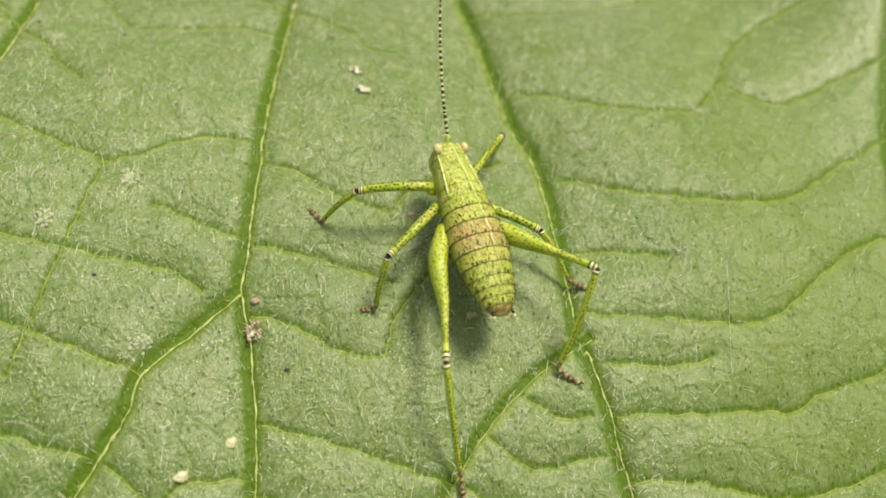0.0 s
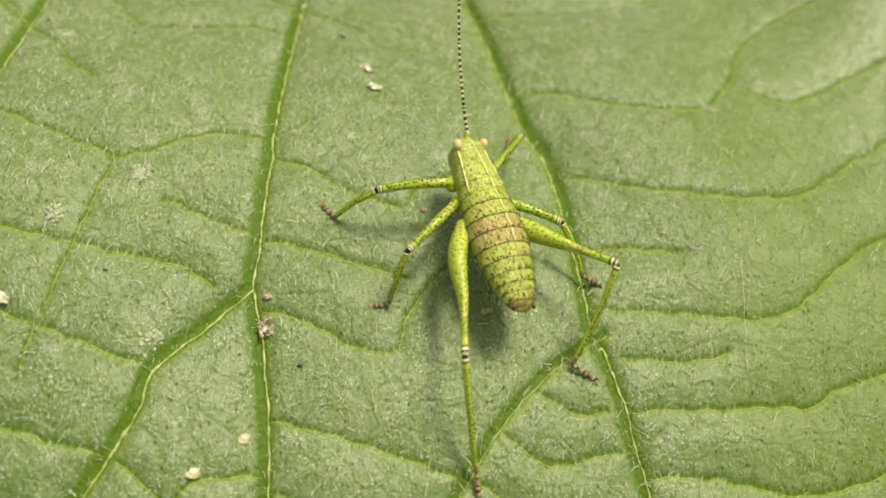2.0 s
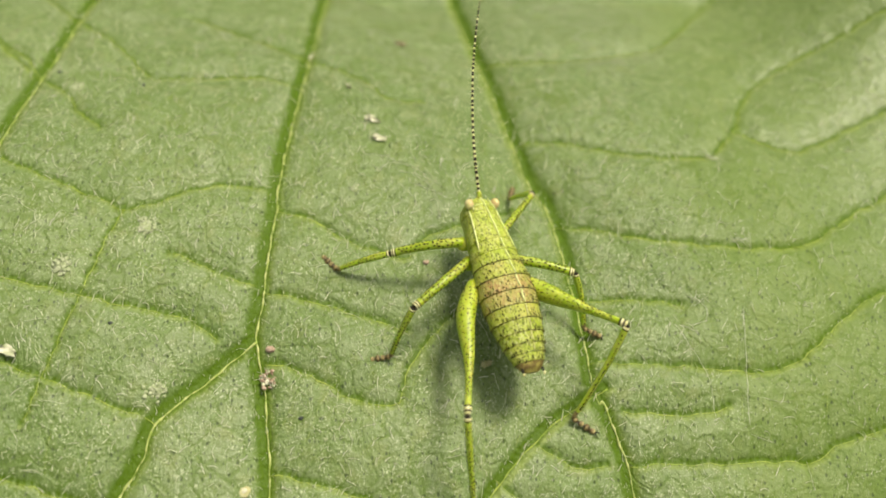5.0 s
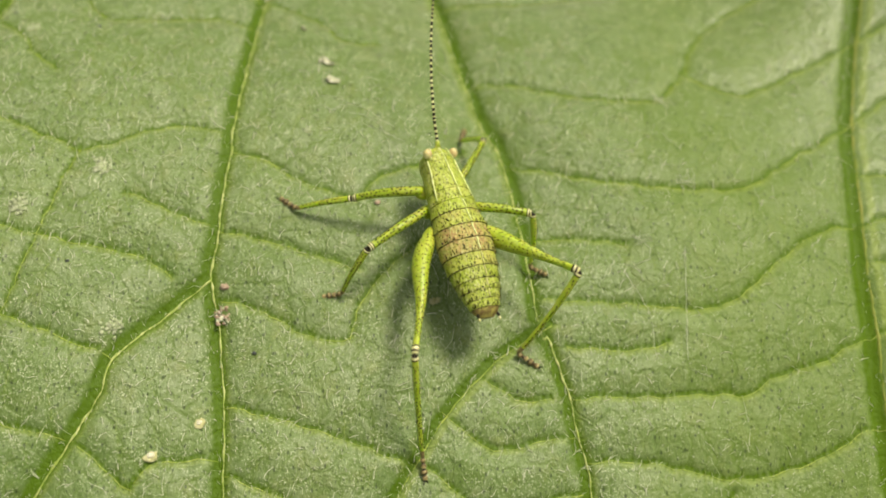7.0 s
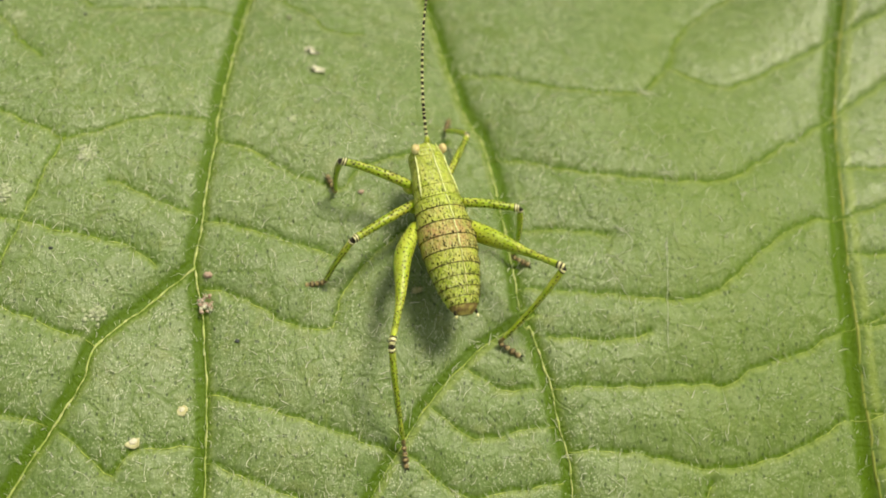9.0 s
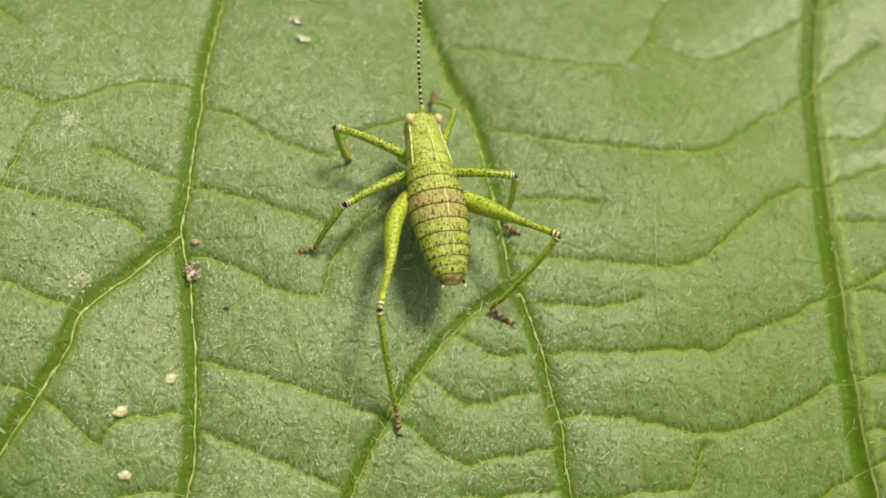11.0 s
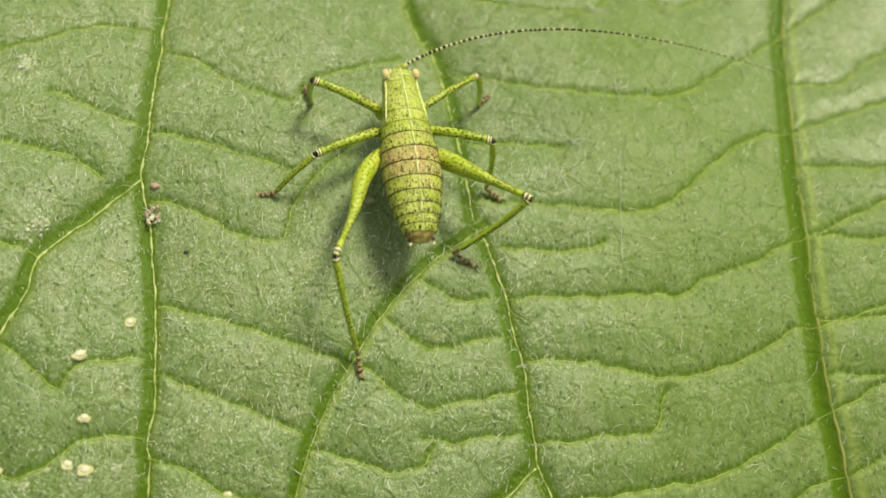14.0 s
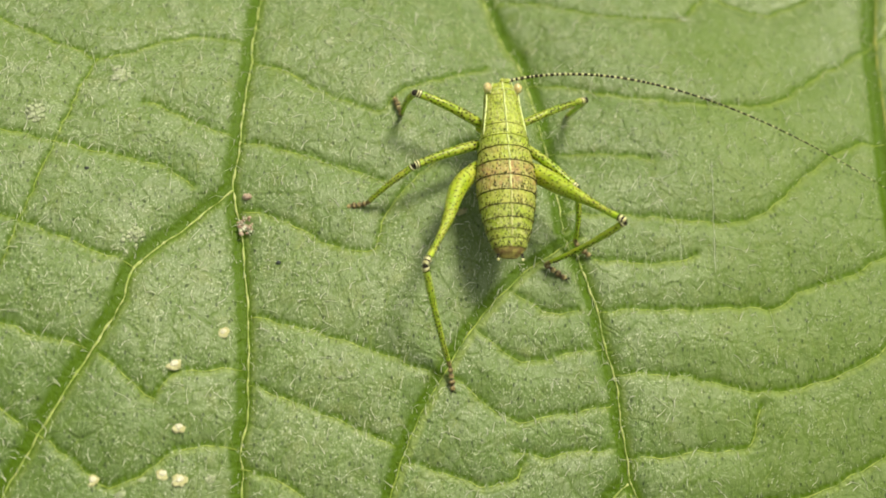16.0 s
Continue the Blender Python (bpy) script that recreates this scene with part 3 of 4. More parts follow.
def build_leaf():
    leaf = thing("leaf", "large matte green leaf with sunken pale-lined veins, fine hairs", "leaf", kind="structure")
    rows, cols = GX.shape
    index = np.arange(rows * cols).reshape(rows, cols)
    quads = np.stack([index[:-1, :-1], index[:-1, 1:], index[1:, 1:], index[1:, :-1]], -1).reshape(-1, 4)
    mx, my = (GX[:-1, :-1] + GX[1:, 1:]).ravel() / 2, (GY[:-1, :-1] + GY[1:, 1:]).ravel() / 2
    turn = np.arctan2(my + 8, mx)
    outline = 58 + 7 * np.cos(2 * turn + 0.6) + 5 * np.cos(5 * (turn - 1.57)) + 1.0 * np.sin(37 * turn)
    quads = quads[np.hypot(mx, my + 8) < outline]
    used, fresh = np.unique(quads, return_inverse=True)
    places = np.stack([GX.ravel(), GY.ravel(), GZ.ravel()], 1)[used] * MM
    data = bpy.data.meshes.new("blade")
    data.vertices.add(len(used))
    data.vertices.foreach_set("co", places.astype(np.float32).ravel())
    data.loops.add(len(quads) * 4)
    data.loops.foreach_set("vertex_index", fresh.ravel().astype(np.int32))
    data.polygons.add(len(quads))
    data.polygons.foreach_set("loop_start", np.arange(0, len(quads) * 4, 4, dtype=np.int32))
    data.polygons.foreach_set("use_smooth", np.ones(len(quads), dtype=bool))
    data.update(calc_edges=True)
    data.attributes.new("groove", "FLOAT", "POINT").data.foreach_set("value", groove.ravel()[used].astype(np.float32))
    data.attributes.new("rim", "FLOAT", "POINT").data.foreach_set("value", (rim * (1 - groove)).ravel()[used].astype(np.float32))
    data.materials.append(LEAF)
    blade = new("blade", data)
    blade.parent = leaf
    thick = blade.modifiers.new("thickness", "SOLIDIFY")
    thick.thickness, thick.offset = 0.25 * MM, -1.0
    for at, (kind, line) in enumerate(LINES):
        radius = VEIN_SIZES[kind][2]
        skip = {"main": 1, "minor": 3, "veinlet": 3}.get(kind, 2)
        points, radii = [], []
        for k, (x, y) in enumerate(line[::skip]):
            points.append(Vector((x, y, top(x, y) + radius * (0.15 if kind not in ("broad", "veinlet") else -0.7))))
            radii.append(radius * max(0.35, 0.8 + (1.1 if kind == "main" else 0.2) * noise.noise(Vector((x * 7, y * 7, at))) + (0.9 if kind != "broad" else 0.3) * noise.noise(Vector((x * 1.9, y * 1.9, at)))))
        bm = bmesh.new()
        if kind == "veinlet":
            part("veinlet", tube(bm, points, radii, 5), VEIN_FAINT, leaf, "hair-thin faint cross vein")
        else:
            part("vein", tube(bm, points, radii, 8 if kind == "broad" else 6), {"minor": VEIN_THIN, "main": VEIN_PALE, "broad": VEIN_DULL, "side": VEIN_THIN}[kind], leaf,
                 {"minor": "thin green side vein", "broad": "broad olive rib of the leaf"}.get(kind, "pale yellowish main vein cord"))
    bm = bmesh.new()
    stalk = [Vector((-2 * u, -62 - 40 * u, lie(0, -60) - 1.2 - 240 * u * u)) for u in np.linspace(0, 1, 14)]
    part("leaf_stalk", tube(bm, stalk, [1.6 + 0.4 * u for u in np.linspace(0, 1, 14)], 10), VEIN_THIN, leaf)
    return leaf


build_leaf()


def build_ground():
    bm = bmesh.new()
    bmesh.ops.create_grid(bm, x_segments=40, y_segments=40, size=60000)
    for v in bm.verts:
        v.co.z = -242
    ob = part("ground", bm, SOIL, None)
    tagged(ob, "dark shaded soil far below the leaf", "ground", kind="structure")


build_ground()


def build_hairs():
    """Short pale hairs all over the blade, too many to count."""
    rng = np.random.default_rng(11)
    places, faces = [], []
    for k in range(12500):
        x, y = rng.uniform(-21, 25), rng.uniform(-16, 17)
        if x > 8 and rng.random() < 0.5:
            continue
        if k % 40 == 0:
            long, way, rise, r, bend = rng.uniform(0.5, 1.1), rng.uniform(0, 6.28), 0.08, 0.009, rng.normal(0, 0.5)
        elif k % 5 == 0:
            long, way, rise, r, bend = rng.uniform(0.22, 0.5), rng.normal(1.57, 0.7), rng.uniform(0.06, 0.2), rng.uniform(0.013, 0.019), rng.normal(0, 1.0)
        else:
            long, way, rise, r, bend = rng.uniform(0.05, 0.18), rng.normal(1.57, 0.6), rng.uniform(0.02, 0.12), rng.uniform(0.007, 0.012), rng.normal(0, 0.3)
        z = top(x, y) + 0.005
        first = len(places)
        for j, u in enumerate((0.0, 0.5, 1.0)):
            a = way + bend * u
            px, py = x + math.cos(a) * long * u, y + math.sin(a) * long * u
            pz = max(z + rise * u * (1.6 - 0.6 * u), top(px, py) + 0.006)
            rr = r * (1 - 0.6 * u)
            sx, sy = -math.sin(a) * rr, math.cos(a) * rr
            places += [(px + sx, py + sy, pz), (px - sx, py - sy, pz), (px, py, pz + 1.4 * rr)]
        for j in (0, 3):
            for a, b in ((0, 1), (1, 2), (2, 0)):
                faces.append((first + j + a, first + j + b, first + j + 3 + b, first + j + 3 + a))
    data = bpy.data.meshes.new("leaf_hairs")
    data.from_pydata([(x * MM, y * MM, z * MM) for x, y, z in places], [], faces)
    data.materials.append(HAIR)
    tagged(new("leaf_hairs", data), "fine pale hairs lying on the green leaf", "leaf hairs", kind="stuff")


build_hairs()


# ---- small things on the leaf ----
def rest(name, label, category, x, y, group=""):
    return thing(name, label, category, group, place=(x * MM, y * MM, top(x, y) * MM))


def build_spot(x, y, r, seed):
    ob = rest("pale_spot", "small whitish scale-like spot stuck on the leaf", "spot", x, y, "pale spots on the leaf")
    part("crust", blob(bmesh.new(), (0, 0, 0.01), (r * 1.15, r * 1.1, 0.03), 0.35, seed, 3), SPOT, ob)
    part("core", blob(bmesh.new(), (r * 0.05, r * 0.05, 0.03), (r * 0.62, r * 0.58, 0.05), 0.35, seed + 5), SPOT_CORE, ob, "brighter raised middle")


def build_scar(x, y, r, seed):
    """A faint bloom of flat crumbs, thinning outwards."""
    ob = rest("pale_scar", "faint whitish bloom of tiny crumbs on the leaf", "spot", x, y, "faint blooms on the leaf")
    rng, bm = random.Random(int(seed * 10)), bmesh.new()
    for k in range(int(60 * r / 0.4)):
        px, py, size = rng.gauss(0, r * 0.38), rng.gauss(0, r * 0.38), r * rng.uniform(0.10, 0.24)
        blob(bm, (px, py, top(x + px, y + py) - top(x, y) + 0.015), (size * 1.2, size * rng.uniform(0.8, 1.5), 0.022), 0.5, k * 1.1, 1)
    part("bloom", bm, SPOT_TAN, ob)


for at, (x, y, r) in enumerate([(-9.49, -7.16, 0.19), (-11.24, -8.38, 0.25), (-10.95, -10.65, 0.22), (-11.45, -12.26, 0.22), (-10.84, -12.48, 0.24), (-13.95, -12.45, 0.21), (-5.71, -13.36, 0.13)]):
    build_spot(x, y, r, at * 1.7)
for at, (x, y, r) in enumerate([(-13.01, -3.51, 0.38), (-9.70, -12.43, 0.24), (-12.92, -12.97, 0.24), (-12.19, -12.47, 0.17), (-5.71, 5.38, 0.23), (-18.02, 11.10, 0.36), (-14.07, 3.24, 0.40), (-17.05, 1.33, 0.45),
                                (12.76, 0.21, 0.13), (-6.56, -5.35, 0.12)]):
    build_scar(x, y, r, 20 + at * 2.3)


def build_flake(x, y, long, wide, turn, seed, label="thin white curled flake lying on the leaf", material=None):
    ob = rest("white_flake", label, "flake", x, y, "flakes on the leaf")
    bm = bmesh.new()
    bmesh.ops.create_grid(bm, x_segments=8, y_segments=5, size=1.0)
    for v in bm.verts:
        u, w = v.co.x, v.co.y
        k = 1 + 0.9 * noise.noise(Vector((u * 2.6 + seed, w * 2.6, seed)))
        a = radians(turn)
        px, py = u * long * k, w * wide * k * (1 - 0.5 * u * u)
        v.co = Vector((px * math.cos(a) - py * math.sin(a), px * math.sin(a) + py * math.cos(a), 0.05 + 0.10 * w * w + 0.05 * u * u))
    bmesh.ops.solidify(bm, geom=bm.faces[:], thickness=0.02)
    part("sheet", bm, material or FLAKE, ob)


build_flake(-4.89, 9.24, 0.24, 0.14, -30, 1.0)
build_flake(-5.19, 9.34, 0.12, 0.10, 40, 2.0)
build_flake(-4.66, 8.13, 0.26, 0.13, -15, 3.0)
build_flake(-6.06, 11.58, 0.16, 0.05, -50, 4.0)
build_flake(-7.84, 14.25, 0.16, 0.10, 70, 5.0)
build_flake(-3.53, 16.23, 0.26, 0.08, -15, 6.0, "thin tan shred lying on the leaf", CRUMB)
build_flake(-18.69, -2.16, 0.45, 0.22, -20, 8.0)
build_flake(-0.45, -2.44, 0.20, 0.14, 20, 7.0, "small cream crumb lying below the insect", SPOT)


def build_debris():
    ob = rest("debris_clump", "crumbly pinkish brown clump of debris caught on a vein", "debris", -8.87, -2.87)
    rng = random.Random(3)
    for k in range(44):
        a, r = rng.uniform(0, 6.28), 0.42 * math.sqrt(rng.random())
        s = rng.uniform(0.045, 0.10)
        bm = bmesh.new()
        part("crumb", blob(bm, (r * math.cos(a) * 0.8, r * math.sin(a), 0.05 + rng.uniform(0, 0.14)), (s, s * rng.uniform(0.6, 1.2), s * 0.8), 0.6, k * 1.3, 1),
             FLAKE if k % 4 == 0 else CRUMB, ob)
    for k in range(5):
        a = rng.uniform(0, 6.28)
        bm = bmesh.new()
        part("fibre", tube(bm, [Vector((math.cos(a + 0.3 * u) * 0.5 * u, math.sin(a + 0.3 * u) * 0.5 * u, 0.16 + 0.06 * math.sin(3 * u))) for u in (0, 0.35, 0.7, 1)], 0.009, 5), SILK, ob)


build_debris()


def build_grit(x, y, r, seed, material, label):
    ob = rest("grit", label, "grit", x, y, "grit on the leaf")
    bm = bmesh.new()
    part("grain", blob(bm, (0, 0, r * 0.3), (r, r * 0.7, r * 0.6), 0.6, seed), material, ob)


build_grit(-7.52, -4.49, 0.11, 1, DARK, "tiny blackish grain on the leaf")
build_grit(-2.72, 1.93, 0.13, 2, CRUMB, "tiny reddish brown crumb on the leaf")
build_grit(-8.81, -1.71, 0.19, 6, CRUMB, "tiny pinkish beige crumb on the leaf")
build_grit(-14.9, -1.0, 0.09, 3, DARK, "tiny blackish grain on the leaf")
build_grit(-19.0, 12.0, 0.10, 4, DARK, "tiny blackish grain on the leaf")
build_grit(-15.2, 11.3, 0.10, 5, DARK, "tiny blackish grain on the leaf")


def build_threads(name, label, x, y, count, size, seed, lean, tangle=0.5):
    """A little tuft of silk threads."""
    ob = rest(name, label, "silk", x, y, "silk on the leaf")
    rng = random.Random(seed)
    for k in range(count):
        a = lean + rng.gauss(0, tangle)
        long, bend = size * rng.uniform(0.5, 1.2), rng.gauss(0, 0.6)
        sx, sy = rng.gauss(0, size * 0.18), rng.gauss(0, size * 0.18)
        pts = []
        for u in (-0.5, -0.2, 0.15, 0.5):
            px, py = sx + math.cos(a + bend * u) * long * u, sy + math.sin(a + bend * u) * long * u
            pts.append(Vector((px, py, top(x + px, y + py) - top(x, y) + 0.03)))
        bm = bmesh.new()
        part("thread", tube(bm, pts, 0.0065, 5), SILK, ob)


build_threads("silk_tuft", "little tuft of white silk threads on the leaf", 10.45, 8.00, 9, 0.9, 1, -0.9)
build_threads("silk_tuft", "little tuft of white silk threads on the leaf", 10.68, 3.30, 9, 0.8, 2, -1.1)
build_threads("silk_tuft", "little tuft of white silk threads on the leaf", 3.83, 1.83, 2, 0.9, 3, 0.4)
build_threads("silk_tuft", "little tuft of white silk threads on the leaf", 8.32, 0.62, 6, 0.7, 4, 1.2, 1.0)
build_threads("silk_strands", "loose pale silk strands lying across the leaf", -3.0, 5.6, 4, 2.4, 5, -0.5)
build_threads("silk_strands", "loose pale silk strands lying across the leaf", -4.2, 6.8, 2, 1.8, 6, 0.05)


def build_strand(radius, *course):
    """One long thread that lies along a course over the leaf."""
    (x, y), line = course[0], smooth_line(course, 0.25)
    ob = rest("silk_strand", "single long pale silk thread lying on the leaf", "silk", x, y, "silk on the leaf")
    pts = [Vector((px - x, py - y, top(px, py) - top(x, y) + 0.02)) for px, py in line]
    part("thread", tube(bmesh.new(), pts, radius, 5), SILK, ob)


build_strand(0.008, (10.16, 0.10), (10.08, -1.20), (10.07, -2.40), (9.94, -3.60), (9.90, -4.70))
build_strand(0.007, (7.35, -0.55), (7.88, -1.51), (8.43, -2.44), (8.60, -3.70), (8.66, -4.60))
build_strand(0.009, (8.32, 0.65), (8.72, 0.10), (8.62, -0.45))
build_strand(0.009, (6.70, -1.15), (6.95, -0.70), (7.20, -0.50))
build_strand(0.009, (7.50, -0.60), (7.80, -0.68), (8.25, -1.00))
build_strand(0.008, (8.00, -0.68), (8.35, -0.50), (8.66, -0.43))
build_strand(0.009, (-14.50, 3.90), (-13.90, 3.30), (-13.30, 3.05))
build_strand(0.009, (-13.75, 4.10), (-13.70, 3.60), (-13.60, 3.10))


# ---- the insect; its body points to +y, in millimetres ----
FRONT = 3.0
# distance behind the front, half width, height above the axis, depth below it
FORM = np.array([(0.0, 0.14, 0.22, 0.25), (0.06, 0.40, 0.34, 0.70), (0.3, 0.64, 0.46, 1.00), (0.55, 0.69, 0.53, 1.05), (1.0, 0.72, 0.60, 1.00), (1.4, 0.78, 0.66, 0.95),
                 (2.2, 0.90, 0.78, 0.90), (3.0, 1.02, 0.88, 0.86), (3.6, 1.12, 0.94, 0.88), (4.4, 1.17, 0.96, 0.90), (5.4, 1.03, 0.86, 0.80), (6.2, 0.86, 0.68, 0.60),
                 (6.8, 0.66, 0.48, 0.42), (7.05, 0.50, 0.32, 0.28), (7.2, 0.30, 0.12, 0.12)])


def form(y):
    s = FRONT - y
    return [float(np.interp(s, FORM[:, 0], FORM[:, k])) for k in (1, 2, 3)]


def shell(y0, y1, slots, lap=0.03, count=28, rows=14):
    """One ring of the body from y0 back to y1, a little wider at its hind edge. slots: skin and hind rim."""
    sections = []
    for u in [k / rows for k in range(rows)] + [0.965, 1.0]:
        y = y0 + (y1 - y0) * u
        w, a, b = form(y)
        k2 = 1 + lap * (u**2) - 0.02 * (1 - u)
        sections.append((Vector((0, y, 0)), X, ZUP, w * k2, a * k2, b * k2, slots[1] if u > 0.96 else slots[0]))
    w, a, b = form(y1)
    sections.append((Vector((0, y1 - 0.01, 0)), X, ZUP, w * 0.96, a * 0.96, b * 0.96, slots[1]))
    return rings(bmesh.new(), sections, count)


def mark(bm, place, normal, way, wide, long):
    """A small dark fleck lying on the skin."""
    side = normal.cross(way).normalized()
    way = side.cross(normal).normalized()
    ring = [bm.verts.new(place + side * (wide * math.cos(a)) + way * (long * math.sin(a)) + normal * 0.004) for a in (0, 1.05, 2.09, 3.14, 4.19, 5.24)]
    tip = bm.verts.new(place + normal * 0.022)
    for k in range(6):
        bm.faces.new((ring[k], ring[(k + 1) % 6], tip))


def on_shell(y, a, k=1.0):
    w, high, low = form(y)
    c, s = math.cos(a), math.sin(a)
    p = Vector((w * k * c, y, (high if s > 0 else low) * k * s))
    n = Vector((c / w, 0, s / (high if s > 0 else low))).normalized()
    return p, n


def ring_marks(y0, y1, seed, parent, dense=1.0, size=1.0):
    """Rows of short dark flecks across the back of one ring."""
    rng = random.Random(seed)
    bm = bmesh.new()
    for u, long, slim, skip in ((0.86, 0.050, 0.9, 0.18), (0.50, 0.034, 0.9, 0.62), (0.68, 0.026, 0.9, 0.60), (0.34, 0.024, 0.9, 0.66), (0.18, 0.022, 0.9, 0.7)):
        y = y0 + (y1 - y0) * u
        steps = int(26 * dense * form(y)[0])
        for k in range(steps):
            a = math.pi * (0.04 + 0.92 * (k + rng.uniform(-0.6, 0.6)) / steps)
            if rng.random() < skip or abs(a - math.pi / 2) < 0.06:
                continue
            p, n = on_shell(y + rng.uniform(-0.05, 0.05), a, 1 + 0.045 * u * u - 0.02 * (1 - u))
            mark(bm, p, n, Vector((rng.gauss(0, 0.25), 1, 0)), rng.uniform(0.018, 0.030) * size * slim, long * rng.uniform(0.7, 1.7) * size)
    tagged(part("fleck_pattern", bm, FLECK, parent), kind="stuff")


def limb_marks(bm, stations, length, rows, gap, rng, flat=1.0, bow=0.0, start=0.08, end=0.88, bulge=0.0, size=1.0):
    """Rows of dots along a limb."""
    ys, rs = [s[0] for s in stations], [s[1] for s in stations]
    for a0 in rows:
        y = start * length
        while y < end * length:
            a = a0 + rng.gauss(0, 0.13)
            rad = float(np.interp(y, ys, rs))
            n = Vector((math.cos(a), 0, math.sin(a)))
            p = Vector((n.x * rad * flat + bulge * swelling(y / length), y, n.z * rad + bow * math.sin(math.pi * y / length)))
            mark(bm, p, n, Y, rng.uniform(0.022, 0.038) * size, rng.uniform(0.028, 0.054) * size)
            y += gap * rng.uniform(0.65, 1.35)


LEG_SIZES = {"fore": (2.93, 2.5, 1.05), "fore_right": (3.2, 2.45, 1.0), "middle": (2.9, 2.6, 0.9), "hind_left": (5.45, 4.9, 1.0), "hind_right": (4.9, 4.5, 1.15)}


def build_leg(kind, parent):
    """Femur with its tibia and foot as parts of it; all point along +y."""
    f, t, foot = LEG_SIZES[kind]
    hind = kind.startswith("hind")
    bulge = 0.24 if kind == "hind_left" else 0.0
    slots = [SKIN_PLAIN if hind else SKIN_LEG, BLACK, PALE]
    if hind:
        form_f = [(0.0, 0.20), (0.05, 0.29), (0.14, 0.41), (0.24, 0.44), (0.36, 0.40), (0.48, 0.32), (0.60, 0.235), (0.72, 0.165), (0.84, 0.14), (0.93, 0.15)]
        ends = [(0.935, 0.16, 1), (0.95, 0.165, 2), (0.97, 0.17, 1), (0.985, 0.16, 2), (1.0, 0.09, 1)]
        flat = 0.82
    else:
        form_f = [(0.0, 0.17), (0.08, 0.21), (0.3, 0.215), (0.6, 0.19), (0.85, 0.165)]
        ends = [(0.90, 0.17, 0), (0.92, 0.175, 1), (0.935, 0.18, 2), (0.955, 0.18, 1), (0.97, 0.17, 2), (0.985, 0.15, 1), (1.0, 0.08, 1)]
        flat = 0.9
        if kind == "fore_right":
            form_f, ends = [(a, 0.78 * b) for a, b in form_f], [(a, 0.85 * b, s) for a, b, s in ends]
    u = np.linspace(0, form_f[-1][0], 22)
    r = np.interp(u, *np.array(form_f).T)
    rng = random.Random(len(kind) * 7 + 1)
    shape = [(a * f, b, 0) for a, b in zip(u, r)]
    femur = part("femur", along_y(shape + [(a * f, b, s) for a, b, s in ends], 16, flat, 0.0 if hind else 0.17, bulge), slots, parent,
                 "stout green hind femur, swollen at its base, dotted black" if hind else "slender green femur dotted black")
    bm = bmesh.new()
    limb_marks(bm, shape, f, (0.3, 0.75, 1.2, 1.6, 2.0, 2.45, 2.9) if hind else (0.35, 1.05, 1.75, 2.5), 0.20 if hind else 0.19, rng, flat, 0.0 if hind else 0.17, bulge=bulge, size=0.9 if hind else 1.25)
    tagged(part("dot_pattern", bm, FLECK, femur), kind="stuff")
    stations = [(0.0, 0.08, 1), (0.015, 0.135, 2), (0.035, 0.14, 1), (0.05, 0.135, 0), (0.075, 0.13, 0)]
    thick = 0.125
    stations += [(a, thick * (1 - 0.25 * a) * (1 + 0.15 * math.exp(-(((a - 0.25) / 0.12) ** 2))), 0) for a in np.linspace(0.12, 0.90, 14)]
    stations += [(0.92, 0.085, 3), (0.97, 0.09, 3), (1.0, 0.06, 3)]
    tibia = part("tibia", along_y([(a * t, b, s) for a, b, s in stations], 12, 1.0, 0.10), [SKIN_LEG, BLACK, PALE, FOOT], femur, "thin dotted tibia, banded at the knee")
    for k in range(18 if hind else 9):
        bm = bmesh.new()
        y, side = t * (0.2 + 0.75 * (k // 2) / (9 if hind else 5)), 1 if k % 2 else -1
        tube(bm, [Vector((side * 0.05, y, 0.06)), Vector((side * 0.11, y + 0.05, 0.13)), Vector((side * 0.13, y + 0.10, 0.17))], [0.018, 0.012, 0.004], 5)
        bm.verts.ensure_lookup_table()
        if k == 0:
            spines = bm
        else:
            data = bpy.data.meshes.new("spine")
            bm.to_mesh(data)
            bm.free()
            spines.from_mesh(data)
            bpy.data.meshes.remove(data)
    limb_marks(spines, [(a * t, b, s) for a, b, s in stations], t, (0.5, 1.57, 2.6), 0.16, rng, 1.0, 0.10, 0.1, 0.9, size=1.1)
    thorns = tagged(part("spine_pattern", spines, FLECK, femur), kind="stuff")
    spots = []
    for k in range(4):
        a, b = k * 0.22, k * 0.22 + 0.2
        wide = 0.095 + (0.025 if k == 2 else 0.0)
        spots += [(a, 0.045, 1), (a + 0.03, wide, 0), (b - 0.08, wide * 1.15, 2 if k % 2 else 1), (b - 0.03, wide, 1), (b, 0.05, 1)]
    tarsus = part("foot", along_y([(a * foot / 0.95, b, s) for a, b, s in spots], 10), [FOOT, FOOT_DARK, FOOT_BUFF], femur, "small brown and black jointed foot")
    claws = []
    for side in (-1, 1):
        bm = bmesh.new()
        tube(bm, [Vector((side * 0.02, foot * 0.9, 0)), Vector((side * 0.09, foot, 0.03)), Vector((side * 0.12, foot * 1.08, -0.03))], [0.028, 0.02, 0.006], 6)
        claws.append(part("claw", bm, BLACK, femur))
    return femur, tibia, tarsus, claws, thorns


